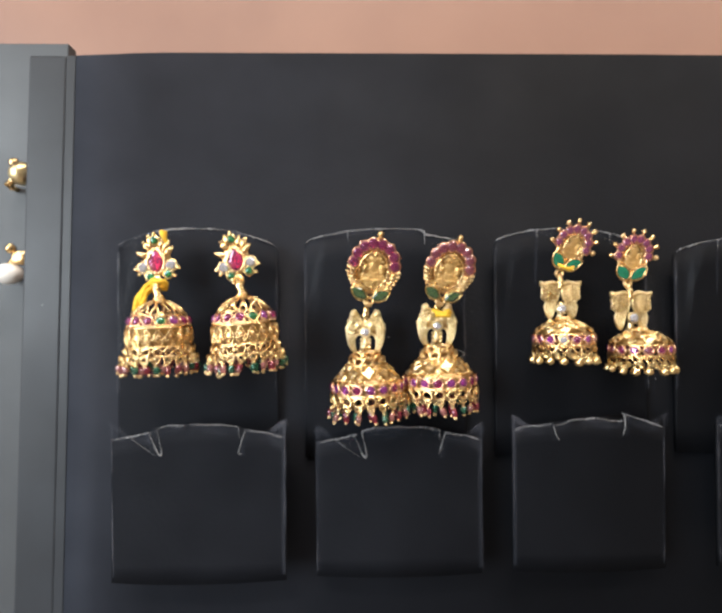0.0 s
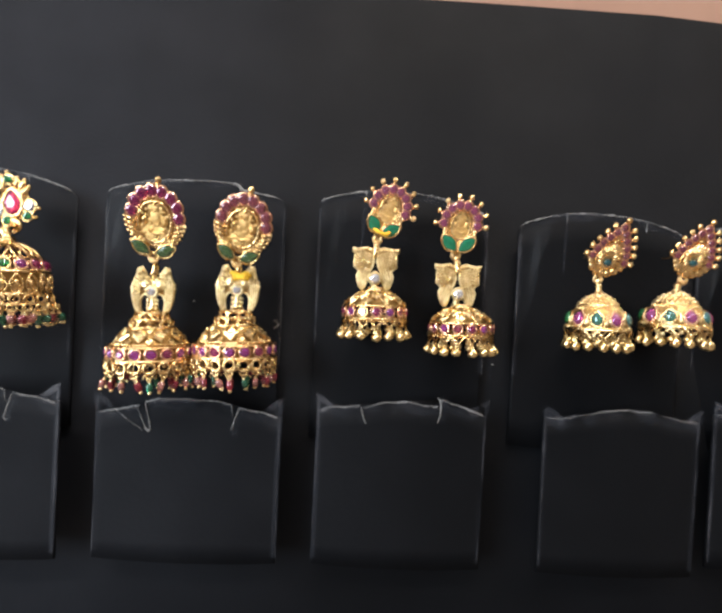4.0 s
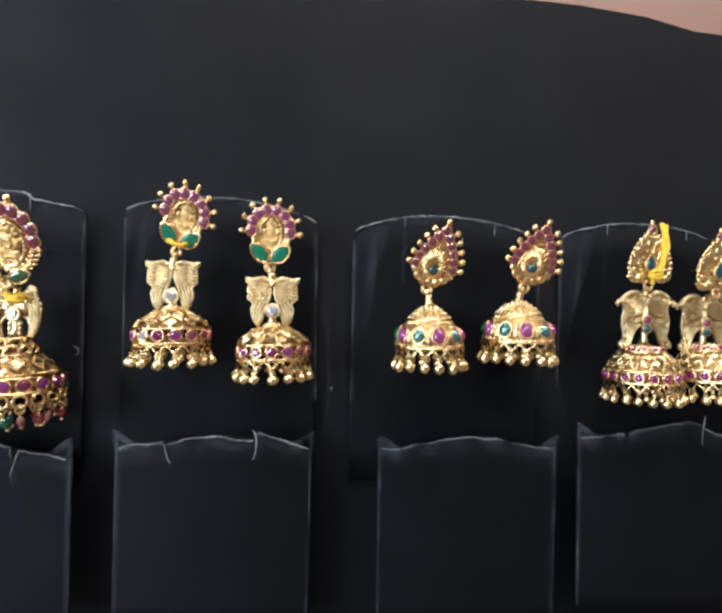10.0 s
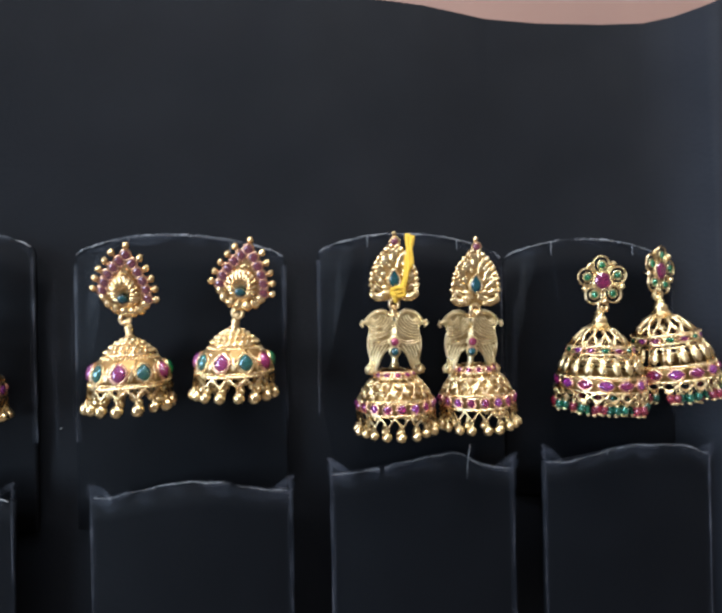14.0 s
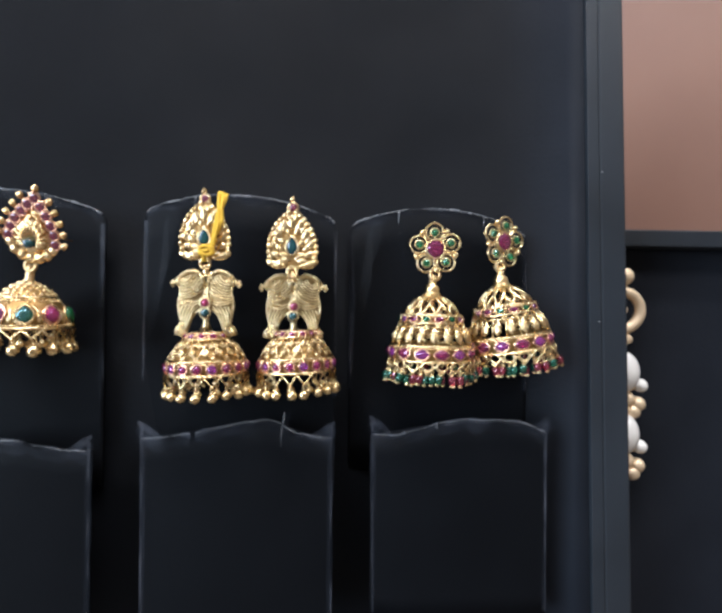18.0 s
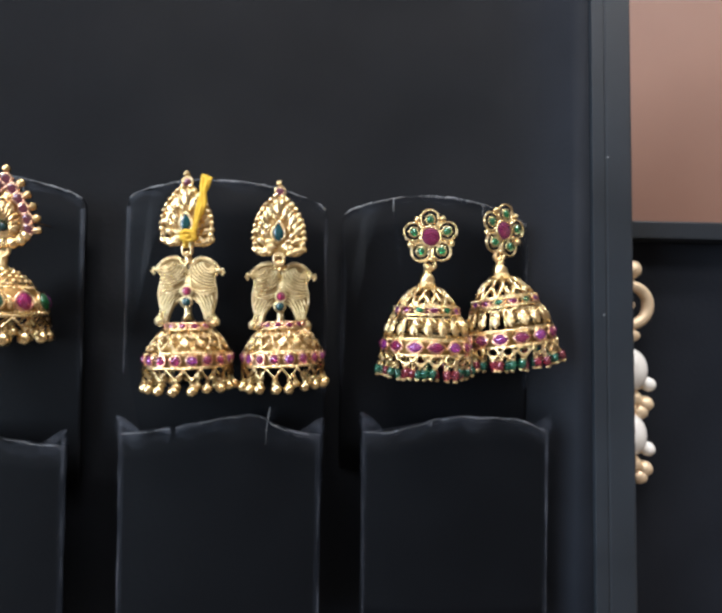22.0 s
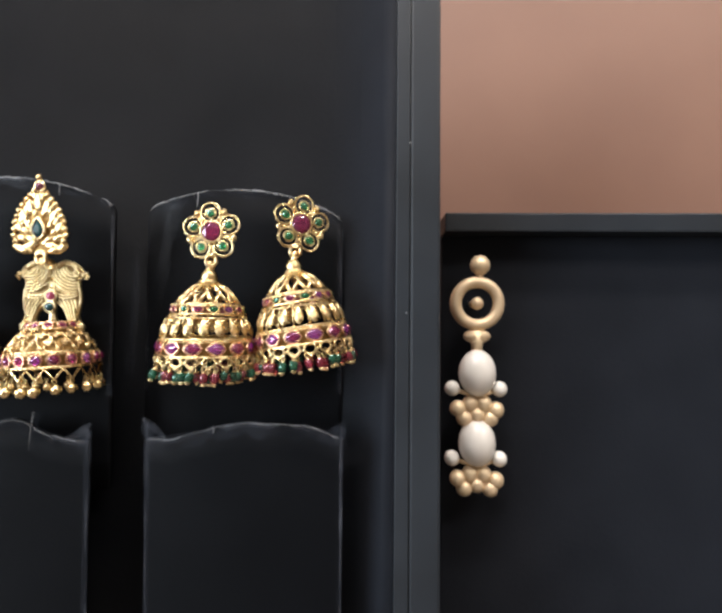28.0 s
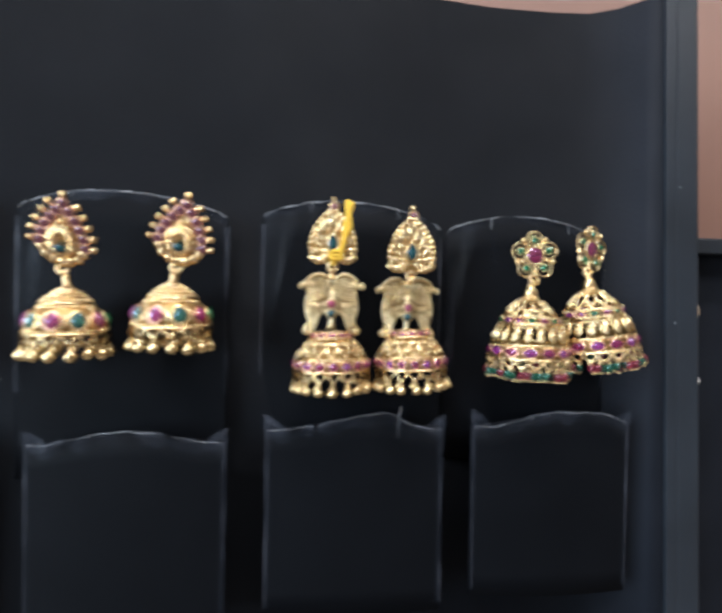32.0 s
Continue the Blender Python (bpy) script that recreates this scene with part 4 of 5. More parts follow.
def earring(label, group, stud_at, k, flap_y, make_stud, roll, dome_spec, dome_top, dome_foot, kd, birds=None, link_z=-50, start=0.0, rubies=None, lean=0.0, slim=0.95, tall=1.0, turn=0.0):
    """An earring that hangs from its flap: stud, pendant and dome, placed in millimetres of the plan."""
    ks, kdm = k * 0.001, kd * 0.001
    root = new("earring")
    root.location = (stud_at[0] / 1000, stud_at[1] / 1000, stud_at[2] / 1000 + LIFT)
    tagged(root, label, "earring", group)
    st = make_stud(root, ks, roll) if rubies is None else make_stud(root, ks, roll, rubies)
    st.matrix_basis = Matrix.Rotation(turn, 4, "Z") @ Matrix.Rotation(lean, 4, "X") @ st.matrix_basis @ Matrix.Diagonal((1, 1, 1 / math.cos(lean), 1))
    rel = [Vector(p) / 1000 - Vector(stud_at) / 1000 for p in (dome_top, dome_foot)]
    axis = rel[1] - rel[0]
    tilt = -math.atan2(axis.x, -axis.z)
    top = st.matrix_basis @ Vector((0, 0, link_z * ks))
    pin(root, ks, (flap_y - stud_at[1]) / 1000)
    if birds:
        kind, at, gems, bk = birds
        p = Vector(at) / 1000 - Vector(stud_at) / 1000
        up = {"wide": 58, "bow": 34, "curl": 36}[kind] * bk * 0.001
        link(root, ks, top, p + Vector((0, 0, up)), 9)
        bird_pair(root, bk * 0.001, kind, p, 0.0, gems)
    else:
        link(root, ks, top, rel[0] + Vector((0, 0, 4 * kdm)), 10)
    dome(root, dome_spec, rel[0], kdm, tilt, start, "", slim, tall)
    return root


FLAP_Y = (9, 9, 9, 9, 14, 24)
LOW_Y = (-3, -1, 0, 0, 6, 12)
W = WHITE_STONE
PAIR = ("pair with ruby drop studs", "pair with medallion studs", "pair with green leaf studs", "pair with sunburst studs", "pair with lotus studs", "pair with flower studs")
a1 = earring("gold dome earring with ruby drop stud and yellow thread", PAIR[0], (3.2, -3, 47.2), 0.1491, FLAP_Y[0], stud_ruby_drop, 0.0, DOME_FILIGREE, (6.7, -9, 33.7), (7.0, -9, 7.0), 0.1433, link_z=-48, slim=0.92)
thread(a1, 0.000155, [[(12, 8, 66), (16, 0, 54), (19, 6, 34)], [(2, -22, -44), (14, -26, -48), (24, -23, -46), (25, -18, -58), (12, -25, -62), (2, -24, -56), (4, -22, -46)],
                      [(4, -24, -50), (-10, -28, -58), (-20, -40, -82), (-25, -46, -112)], [(8, -24, -60), (-8, -30, -70), (-18, -42, -102)], [(24, -14, -48), (22, -12, -66)]], 6.5)
earring("gold dome earring with ruby drop stud", PAIR[0], (29.8, -2, 47.7), 0.1505, FLAP_Y[0], stud_ruby_drop, 0.12, DOME_FILIGREE, (33.8, -9, 35.0), (35.6, -9, 8.1), 0.1484, link_z=-48, start=0.1, slim=0.92)
earring("gold earring with ruby-ringed medallion and bird pendant", PAIR[1], (76.9, -10.5, 42.8), 0.1328, FLAP_Y[1], stud_medallion, -0.15, DOME_TIERED, (74.5, -4.5, 15.9), (75.1, -4.5, -6.5), 0.1461,
        ("curl", (74.3, -3.4, 22.4), [(0, 0, 10, W)], 0.1435), -76, 0.05, RUBY, 0.36)
b2 = earring("gold earring with ruby-ringed medallion, yellow thread end", PAIR[1], (102.0, -9, 42.3), 0.1292, FLAP_Y[1], stud_medallion, -0.22, DOME_TIERED, (99.4, -2.8, 17.7), (100.0, -2.8, -4.1), 0.1468,
             ("curl", (99.3, -0.6, 24.3), [(0, 0, 10, W)], 0.1462), -76, 0.12, RUBY_DARK, 0.36)
thread(b2, 0.000145, [[(-28, 44, -87), (-15, 36, -92), (0, 33, -97), (11, 38, -91)], [(-20, 40, -101), (-7, 33, -94), (5, 35, -87)], [(-22, 38, -95), (-9, 32, -99), (6, 34, -100)], [(-6, 33, -95), (4, 32, -93)]], 6.0)
one_white = [tier[:6] + ([R, VIOLET, RUBY_DARK] * 4 + [R, VIOLET, W],) + tier[7:] if tier[0] == "stones" else tier for tier in DOME_STAR]
c1 = earring("gold earring with green enamel leaves and one white stone", PAIR[2], (145.3, -5, 51.0), 0.1182, FLAP_Y[2], stud_leaf_flower, -0.32, one_white, (142.3, -4, 26.8), (142.5, -4, 11.7), 0.1240,
        ("bow", (141.9, -3, 32.6), [(0, -22, 13, W)], 0.1250), -78, 0.0, None, 0.36, 0.94, 0.94)
thread(c1, 0.000118, [[(-36, 6, -50), (-23, -3, -60), (-8, -3, -64), (4, 5, -58)], [(-30, 2, -56), (-16, -4, -62), (-4, 0, -66)]], 5.0)
earring("gold earring with green enamel leaves", PAIR[2], (168.0, -2.5, 47.8), 0.1215, FLAP_Y[2], stud_leaf_flower, -0.06, DOME_STAR, (169.3, -3.5, 22.8), (169.6, -3.5, 9.1), 0.1217,
        ("bow", (168.4, 0, 28.8), [(2, -18, 13, W)], 0.1290), -74, 0.1, None, 0.28, 0.95, 0.92)
earring("gold sunburst earring with ruby and emerald dome", PAIR[3], (212.7, -8.6, 41.0), 0.1081, FLAP_Y[3], stud_sunburst, -0.22, DOME_DROPS, (211.8, -4.5, 28.4), (211.9, -4.5, 11.6), 0.1160, None, -72, 0.12, None, 0.44, 0.86)
earring("gold sunburst earring with leaning stud", PAIR[3], (239.9, -7, 42.2), 0.1108, FLAP_Y[3], stud_sunburst, -0.24, DOME_DROPS, (236.9, -3.5, 30.2), (236.7, -3.5, 14.8), 0.1143, None, -72, -0.12, None, 0.30, 0.90)
a5 = earring("gold lotus earring with birds and knotted yellow thread", PAIR[4], (277.3, 1.3, 43.5), 0.1148, FLAP_Y[4], stud_lotus, 0.0, DOME_LATTICE, (277.3, 4, 18.3), (277.6, 4, 1.0), 0.1106,
             ("wide", (277.3, 3, 26.3), [(0, -2, 10.5, RUBY), (0, -26, 10.5, B)], 0.1085), -66, 0.05, None, 0.06, 0.95, 0.98)
thread(a5, 0.000114, [[(34, 4, 96), (32, -8, 60), (30, -12, 30), (22, -14, -12), (14, -14, -34)], [(44, 4, 92), (38, -8, 58), (38, -12, 30), (28, -14, 0), (18, -15, -30)],
                      [(-6, -14, -34), (4, -18, -28), (18, -18, -32), (22, -16, -44), (8, -18, -48), (-6, -16, -44), (-4, -14, -34)], [(-2, -16, -40), (14, -18, -38)], [(2, -12, -44), (2, -10, -62)]], 5.5)
earring("gold lotus earring with two birds and ruby dome", PAIR[4], (299.3, 3, 41.9), 0.1173, FLAP_Y[4], stud_lotus, 0.0, DOME_LATTICE, (299.9, 7.0, 18.9), (300.6, 7.0, 2.2), 0.1125,
        ("wide", (299.2, 8.0, 25.6), [(2, -2, 10.5, RUBY), (0, -26, 10.5, B)], 0.1105), -66, -0.06, None, 0.06, 0.92, 0.98)
earring("gold flower earring with tall basket dome", PAIR[5], (337.9, 9.6, 41.7), 0.1140, FLAP_Y[5], stud_flower, 0.0, DOME_BASKET, (337.2, 10.5, 30.0), (336.9, 10.5, 7.1), 0.1150, link_z=-62, start=0.08, tall=1.04)
earring("gold flower earring with leaning basket dome", PAIR[5], (359.1, 15.8, 44.9), 0.1180, FLAP_Y[5], stud_flower, -0.2, DOME_BASKET, (357.7, 14, 33.0), (361.2, 14, 10.2), 0.1164, link_z=-62, start=-0.05, tall=1.05, turn=0.45)


# ---- the display stand ----
def box(x0, x1, y0, y1, z0, z1, bevel=0.0):
    """A block in millimetres of the plan, its edges taken off."""
    bm = bmesh.new()
    bmesh.ops.create_cube(bm, size=1.0)
    for v in bm.verts:
        v.co = Vector(((x0 + x1) / 2 + v.co.x * (x1 - x0), (y0 + y1) / 2 + v.co.y * (y1 - y0), (z0 + z1) / 2 + v.co.z * (z1 - z0))) / 1000
    if bevel:
        bmesh.ops.bevel(bm, geom=list(bm.edges), offset=bevel / 1000, segments=2, affect="EDGES", profile=0.6)
    me = bpy.data.meshes.new("block")
    bm.to_mesh(me)
    bm.free()
    return me


def flap(parent, left, mid, right, y, foot, seed, step=0.0):
    """An upper card flap with an arched top, two slits and the bright edge of its clear film."""
    rnd = random.Random(seed)
    x0, x1 = left[0], right[0]
    xm, wide = mid[0], (right[0] - left[0])
    sl, sr = x0 + wide * 0.27, x0 + wide * 0.745

    def top(x):
        u = min(1.0, max(0.0, (x - x0) / wide))
        e = left[1] + (right[1] - left[1]) * u
        lift = mid[1] - (left[1] + right[1]) / 2
        c = (xm - x0) / wide
        w = 1 - abs(u - c) / (c if u < c else 1 - c)
        d = min(u, 1 - u) * wide
        z = e + lift * math.sin(0.5 * math.pi * max(0.0, min(1.0, 1.12 * w))) ** 0.9
        if x > sr:
            z -= step
        return z - 2.0 * (1 - math.sqrt(max(0.0, 1 - (1 - d / 3.2) ** 2))) if d < 3.2 else z

    ob, xs, deep = card(parent, x0, wide, top, y, foot, 72)
    inner = [x for x in xs[1:-1] if min(abs(x - sl), abs(x - sr)) > wide * 0.010]
    film_top(ob, inner, top, deep, rnd, seed, 0.24, 0.60, 1.4)
    for x, sgn in ((x0, 1), (x1, -1)):
        film_sides(ob, x, sgn, top(x), foot + 24, deep, rnd, 0.50, 1.6)
    for wide_k, shift, length in ((1.0, 4.6, 40), (0.5, 9.0, 24)):
        q = Geo()
        z1 = top(x0 + shift) - 2.0
        lean = rnd.uniform(0.5, 0.9) * shift
        q.ribbon([(x0 + shift - lean * u, deep(x0 + shift) - 0.18 - 0.05 * shift / 5, z1 - length * u) for u in (0, 0.08, 0.2, 0.4, 0.6, 0.8, 1.0)], [4.2 * wide_k * w for w in (0.5, 0.9, 1.0, 0.85, 0.6, 0.35, 0.1)])
        part("film_haze", q, FILM_SMUDGE, ob, "", 0.001)
    q, run = Geo(), rnd.uniform(-2.5, 2.5)
    q.ribbon([(sl + run * u, deep(sl + run * u) - 0.25, top(sl) - 0.3 - 20.0 * u) for u in (0, 0.25, 0.5, 0.75, 1.0)], (0.5, 0.45, 0.6, 0.4, 0.2))
    part("film_crease", q, FILM_VEIL, ob, "", 0.001)
    for s in (sl, sr):
        q = Geo()
        z1 = top(s)
        h = 5.2 if step and s == sr else rnd.uniform(2.6, 4.2)
        q.band([(s + 0.05 * rnd.uniform(-1, 1) * i, deep(s) - 0.45, z1 - h * i / 5) for i in range(6)], (0.20, 0.17, 0.14, 0.12, 0.09, 0.05), 0.12)
        part("slit", q, FILM_EDGE, ob, "", 0.001)
    return ob


def card(parent, x0, wide, top, y, foot, n):
    """The bent black card of one flap."""
    def deep(x):
        u = (2 * (x - x0) / wide - 1)
        return y - 1.4 + 1.8 * u * u
    xs = [x0 + wide * i / n for i in range(n + 1)]
    rows = [[(x, deep(x), top(x) + (foot - top(x)) * (j / 8)) for x in xs] for j in range(9)]
    back = [[(x, yy + 1.0, z) for x, yy, z in row] for row in rows]
    g = Geo()
    g.grid([r + b[::-1] for r, b in zip(rows, back)], True, False, True)
    ob = part("flap", g, CARD, parent, "black card flap with haze painted into its colour" if x0 < 100 else "", 0.001)
    ob.location = (0, 0, LIFT)
    return ob, xs, deep


def film_top(ob, xs, top, deep, rnd, seed, base, soft_w, deep_w):
    """The clear film's bright edge, folded haze and bloom along a flap's top."""
    wave = [rnd.uniform(-1, 1) for _ in xs]
    e, v, haze = Geo(), Geo(), Geo()
    e.band([(x, deep(x) - 0.30, top(x) - 0.1 + 0.14 * w) for x, w in zip(xs, wave)], [base * rnd.uniform(0.5, 1.25) for _ in xs], 0.15)
    part("film_edge", e, FILM_EDGE, ob, "greyish edge of clear film", 0.001)
    v.ribbon([(x, deep(x) - 0.12, top(x) - 0.5 * soft_w + 0.25 * w) for x, w in zip(xs, wave)], [soft_w * (0.75 + 0.4 * w * w) for w in wave])
    part("film_fold", v, FILM_HAZE, ob, "hazy folded top of clear film", 0.001)
    haze.ribbon([(x, deep(x) - 0.08, top(x) - deep_w + 0.3 * math.sin(0.45 * i)) for i, x in enumerate(xs)], [deep_w * (0.7 + 0.3 * math.sin(0.25 * i + seed)) for i in range(len(xs))])
    part("film_bloom", haze, FILM_VEIL, ob, "", 0.001)


def film_sides(ob, x, sgn, zt, low, deep, rnd, edge_w, veil_w):
    """Folded film down one side of a flap."""
    q, h = Geo(), Geo()
    zs = [zt - 1.0 + (low - zt + 1.0) * i / 16 for i in range(17)]
    drift = rnd.uniform(-0.8, 0.8)
    q.ribbon([(x + sgn * (0.35 + 0.12 * rnd.random()) + drift * (i / 16) ** 2, deep(x) - 0.3, z) for i, z in enumerate(zs)], [edge_w * rnd.uniform(0.6, 1.2) * (1 - 0.55 * i / 16) for i in range(17)])
    part("film_side", q, FILM_HAZE, ob, "hazy folded side of clear film", 0.001)
    h.ribbon([(x + sgn * 1.1 + drift * (i / 16) ** 2, deep(x) - 0.15, z) for i, z in enumerate(zs)], [veil_w * rnd.uniform(0.75, 1.1) * (1 - 0.5 * i / 16) for i in range(17)])
    part("film_veil", h, FILM_VEIL, ob, "", 0.001)


# tops of the lower flaps: (share of the width, height over the middle); a gap in the list of runs is a cut
TONGUE = (((0, -5.6), (0.03, -5.3), (0.12, -4.2), (0.225, -2.7), (0.245, -3.0)), ((0.275, -1.3), (0.33, -0.4), (0.5, 0.0), (0.68, -0.4), (0.735, -1.3)), ((0.775, -2.2), (0.9, -3.5), (1, -5.2)))
TORN = (((0, -4.5), (0.06, -3.2), (0.245, -2.2)), ((0.27, -2.6), (0.36, -0.9), (0.52, 0.0), (0.705, -1.6)), ((0.72, 1.3), (0.80, -0.4), (0.93, -2.6), (1, -4.4)))
SMOOTH = (((0, -4.2), (0.10, -3.9), (0.22, -2.4), (0.4, -0.4), (0.5, 0.0), (0.66, -0.5), (0.8, -2.2), (0.88, -2.9), (1, -3.6)),)
RISING = (((0, -4.3), (0.07, -4.0), (0.27, -2.4)), ((0.285, -2.2), (0.48, 0.0), (0.65, 1.4), (0.735, 0.4)), ((0.75, -0.6), (0.80, -2.2), (1, -4.2)))
ARCHED = (((0, -4.8), (0.13, -4.8), (0.25, -3.0), (0.4, -0.8), (0.52, 0.0), (0.8, -0.4), (0.9, -1.8), (1, -4.2)),)


def lower_flap(parent, left, mid, right, y, foot, seed, runs):
    """A lower flap: raised hazy film at the corners, an arch between, cut or torn where the card was slit."""
    rnd = random.Random(seed)
    x0, wide = left[0], right[0] - left[0]
    flat = [p for r in runs for p in r]

    def level(u):
        for (a, za), (b, zb) in zip(flat, flat[1:]):
            if u <= b:
                return za + (zb - za) * (u - a) / (b - a)
        return flat[-1][1]

    def top(x):
        u = min(1.0, max(0.0, (x - x0) / wide))
        near = [level(min(1.0, max(0.0, u + d))) for d in (-0.016, -0.008, 0, 0.008, 0.016)]
        return mid[1] + sum(near) / 5 + 0.10 * math.sin(0.8 * x + seed)

    ob, xs, deep = card(parent, x0, wide, top, y, foot, 144)
    for run in runs:
        a, b = x0 + wide * max(run[0][0], 0.02), x0 + wide * min(run[-1][0], 0.98)
        film_top(ob, [x for x in xs if a <= x <= b], top, deep, rnd, seed, 0.22 if runs in (TONGUE, TORN) else 0.13, 0.75, 1.9)
    for x, sgn in ((x0, 1), (x0 + wide, -1)):
        zc = mid[1] + (0.4 if runs in (TONGUE, TORN) else -0.2)
        film_sides(ob, x, sgn, zc, foot + 2, deep, rnd, 0.42, 1.7)
        c = Geo()
        xd = x + sgn * 0.115 * wide
        ends = [(x - sgn * 0.6, deep(x) - 0.7, zc + 0.5), (x + sgn * 0.8, deep(x) - 0.7, zc - 0.5), (x + sgn * 2.4, deep(x) - 0.6, zc - 1.9), (x + sgn * 4.2, deep(x) - 0.5, 0.5 * (zc - 2.4 + top(xd))), (xd, deep(xd) - 0.4, top(xd) - 0.2)]
        c.ribbon(ends, (0.30, 0.85, 0.95, 0.70, 0.25))
        part("film_corner", c, FILM_HAZE, ob, "raised hazy corner of clear film", 0.001)
        c = Geo()
        c.ribbon([(px, py - 0.2, pz - 1.4) for px, py, pz in ends], (0.8, 2.0, 2.2, 1.6, 0.4))
        part("film_veil", c, FILM_VEIL, ob, "", 0.001)

    def cut(u, z, steps, widths, wedge):
        """A bright cut edge that starts at u, with the crumpled haze beside it."""
        s = x0 + wide * u
        q, w = Geo(), Geo()
        q.band([(s + dx, deep(s) - 0.5, z + dz) for dx, dz in steps], widths, 0.13)
        part("slit", q, FILM_EDGE, ob, "", 0.001)
        if wedge:
            w.ribbon([(s + dx - wedge, deep(s) - 0.3, z + dz) for dx, dz in steps], [0.35 + 2.4 * v for v in widths])
            part("film_wrinkle", w, FILM_VEIL, ob, "", 0.001)

    m = mid[1]
    if runs == TONGUE:
        cut(0.232, m - 2.7, ((-0.4, 0.1), (0.9, -2.6), (1.9, -5.2), (2.9, -7.2), (3.6, -7.9), (4.1, -7.2), (3.9, -5.6), (3.2, -2.4), (2.5, 0.2), (2.7, 1.6)), (0.12, 0.16, 0.20, 0.28, 0.36, 0.30, 0.20, 0.13, 0.15, 0.16), 1.2)
        cut(0.232, m - 2.7, ((-6.5, -1.6), (-3.6, -4.0), (-0.6, -6.0), (1.8, -7.6)), (0.05, 0.10, 0.07, 0.05), 0.0)
        cut(0.775, m - 2.2, ((0.1, 0.1), (-0.9, -2.6), (-1.8, -5.6), (-2.4, -7.6), (-1.8, -8.3), (-1.2, -8.0)), (0.18, 0.17, 0.20, 0.32, 0.28, 0.10), -0.9)
        cut(0.735, m - 1.3, ((0.1, 0.1), (0.2, -1.5), (0.4, -3.6)), (0.18, 0.13, 0.06), 0.0)
    elif runs == TORN:
        cut(0.250, m - 2.2, ((-2.2, 0.0), (0.0, 0.5), (0.4, -0.8), (1.0, -3.4), (1.9, -5.4), (2.4, -5.0)), (0.10, 0.28, 0.22, 0.14, 0.20, 0.10), 1.0)
        cut(0.715, m + 1.2, ((-0.8, 0.4), (0.0, -0.6), (0.3, -2.6), (0.2, -5.2), (-0.6, -7.6)), (0.16, 0.26, 0.22, 0.18, 0.26), -1.2)
    elif runs == RISING:
        cut(0.742, m + 2.0, ((0.4, 1.2), (0.3, 0.0), (-0.1, -2.2), (-0.4, -5.0), (-0.5, -8.0)), (0.26, 0.22, 0.12, 0.12, 0.05), -0.8)
        cut(0.770, m - 1.4, ((-0.8, 0.5), (0.4, 0.0), (2.0, -0.5)), (0.10, 0.22, 0.08), 0.0)
    elif runs == ARCHED:
        cut(0.360, m - 1.2, ((0.0, 0.3), (0.05, -0.6), (0.0, -1.6)), (0.10, 0.22, 0.08), 0.5)
    return ob


LEAN = Matrix.Translation((0, 0.014, LIFT + 0.02)) @ Matrix.Rotation(radians(-2.3), 4, "X") @ Matrix.Translation((0, -0.014, -0.02))  # frame and back panel lean back
stand = tagged(new("display_stand"), "black jewellery display stand with two rows of flaps", "display stand")
for nm, dims, mat, bev in (("side_post", (-55.0, -40.6, 15, 30, -200, 130), FRAME_BLACK, 0.8), ("side_post", (387.2, 395.0, 14, 30, -200, 130), FRAME_BLACK, 0.8),
                           ("inner_bead", (-40.5, -37.0, 14.8, 30, -200, 130), FRAME_BLACK, 0.3), ("inner_bead", (383.6, 387.15, 13.8, 30, -200, 130), FRAME_BLACK, 0.3), ("foot_board", (-55, 395, -40, 30, -200, -188), FRAME_BLACK, 1.5)):
    o = part(nm, box(*dims, bev), mat, stand)
    o.matrix_basis = LEAN
g = Geo()
run = [(-36.9, 15.0), (-25, 14.2), (-12, 13.2), (0, 12.8), (90, 12.8), (190, 12.8), (240, 13.4), (265, 15.4), (290, 19.5), (312, 25.8), (330, 27.8), (352, 28.2), (366, 27.4), (374, 24.0), (380, 19.0), (383.5, 15.0)]
g.grid([[(x, y, z) for x, y in run + [(x, y + 5.0) for x, y in reversed(run)]] for z in (-200, 130)], True, False, True)
o = part("back_panel", g, REXINE, stand, "black rexine back panel, grey glare painted in towards its posts", 0.001)
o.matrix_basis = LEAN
UPPER = (((-16.0, 54.8), (14.0, 60.1), (42.6, 53.7)),
         ((52.3, 55.6), (80.6, 59.8), (111.7, 56.7)),
         ((122.8, 55.9), (150.6, 59.5), (180.2, 53.5)),
         ((190.8, 51.4), (217.1, 55.8), (248.1, 50.2)),
         ((256.5, 52.1), (283.8, 56.2), (310.6, 49.8)),
         ((314.3, 50.6), (342.1, 55.6), (369.2, 48.2)))
LOWER = (((-12.4, -9.9), (17.0, -8.1), (46.7, -10.6)),
         ((57.0, -13.0), (86.6, -10.3), (114.7, -10.3)),
         ((126.0, -12.1), (152.1, -8.2), (180.2, -9.6)),
         ((199.0, -8.0), (224.0, -7.8), (249.9, -8.6)),
         ((259.6, -8.7), (283.8, -5.6), (310.2, -8.4)),
         ((320.9, -8.2), (346.0, -5.4), (370.8, -8.4)))
for i in range(6):
    flap(stand, *UPPER[i], FLAP_Y[i], -24, i, 1.6 if i == 1 else 0.0)
    lower_flap(stand, *LOWER[i], LOW_Y[i], -62, 20 + i, (TONGUE, TONGUE, TORN, SMOOTH, RISING, ARCHED)[i])

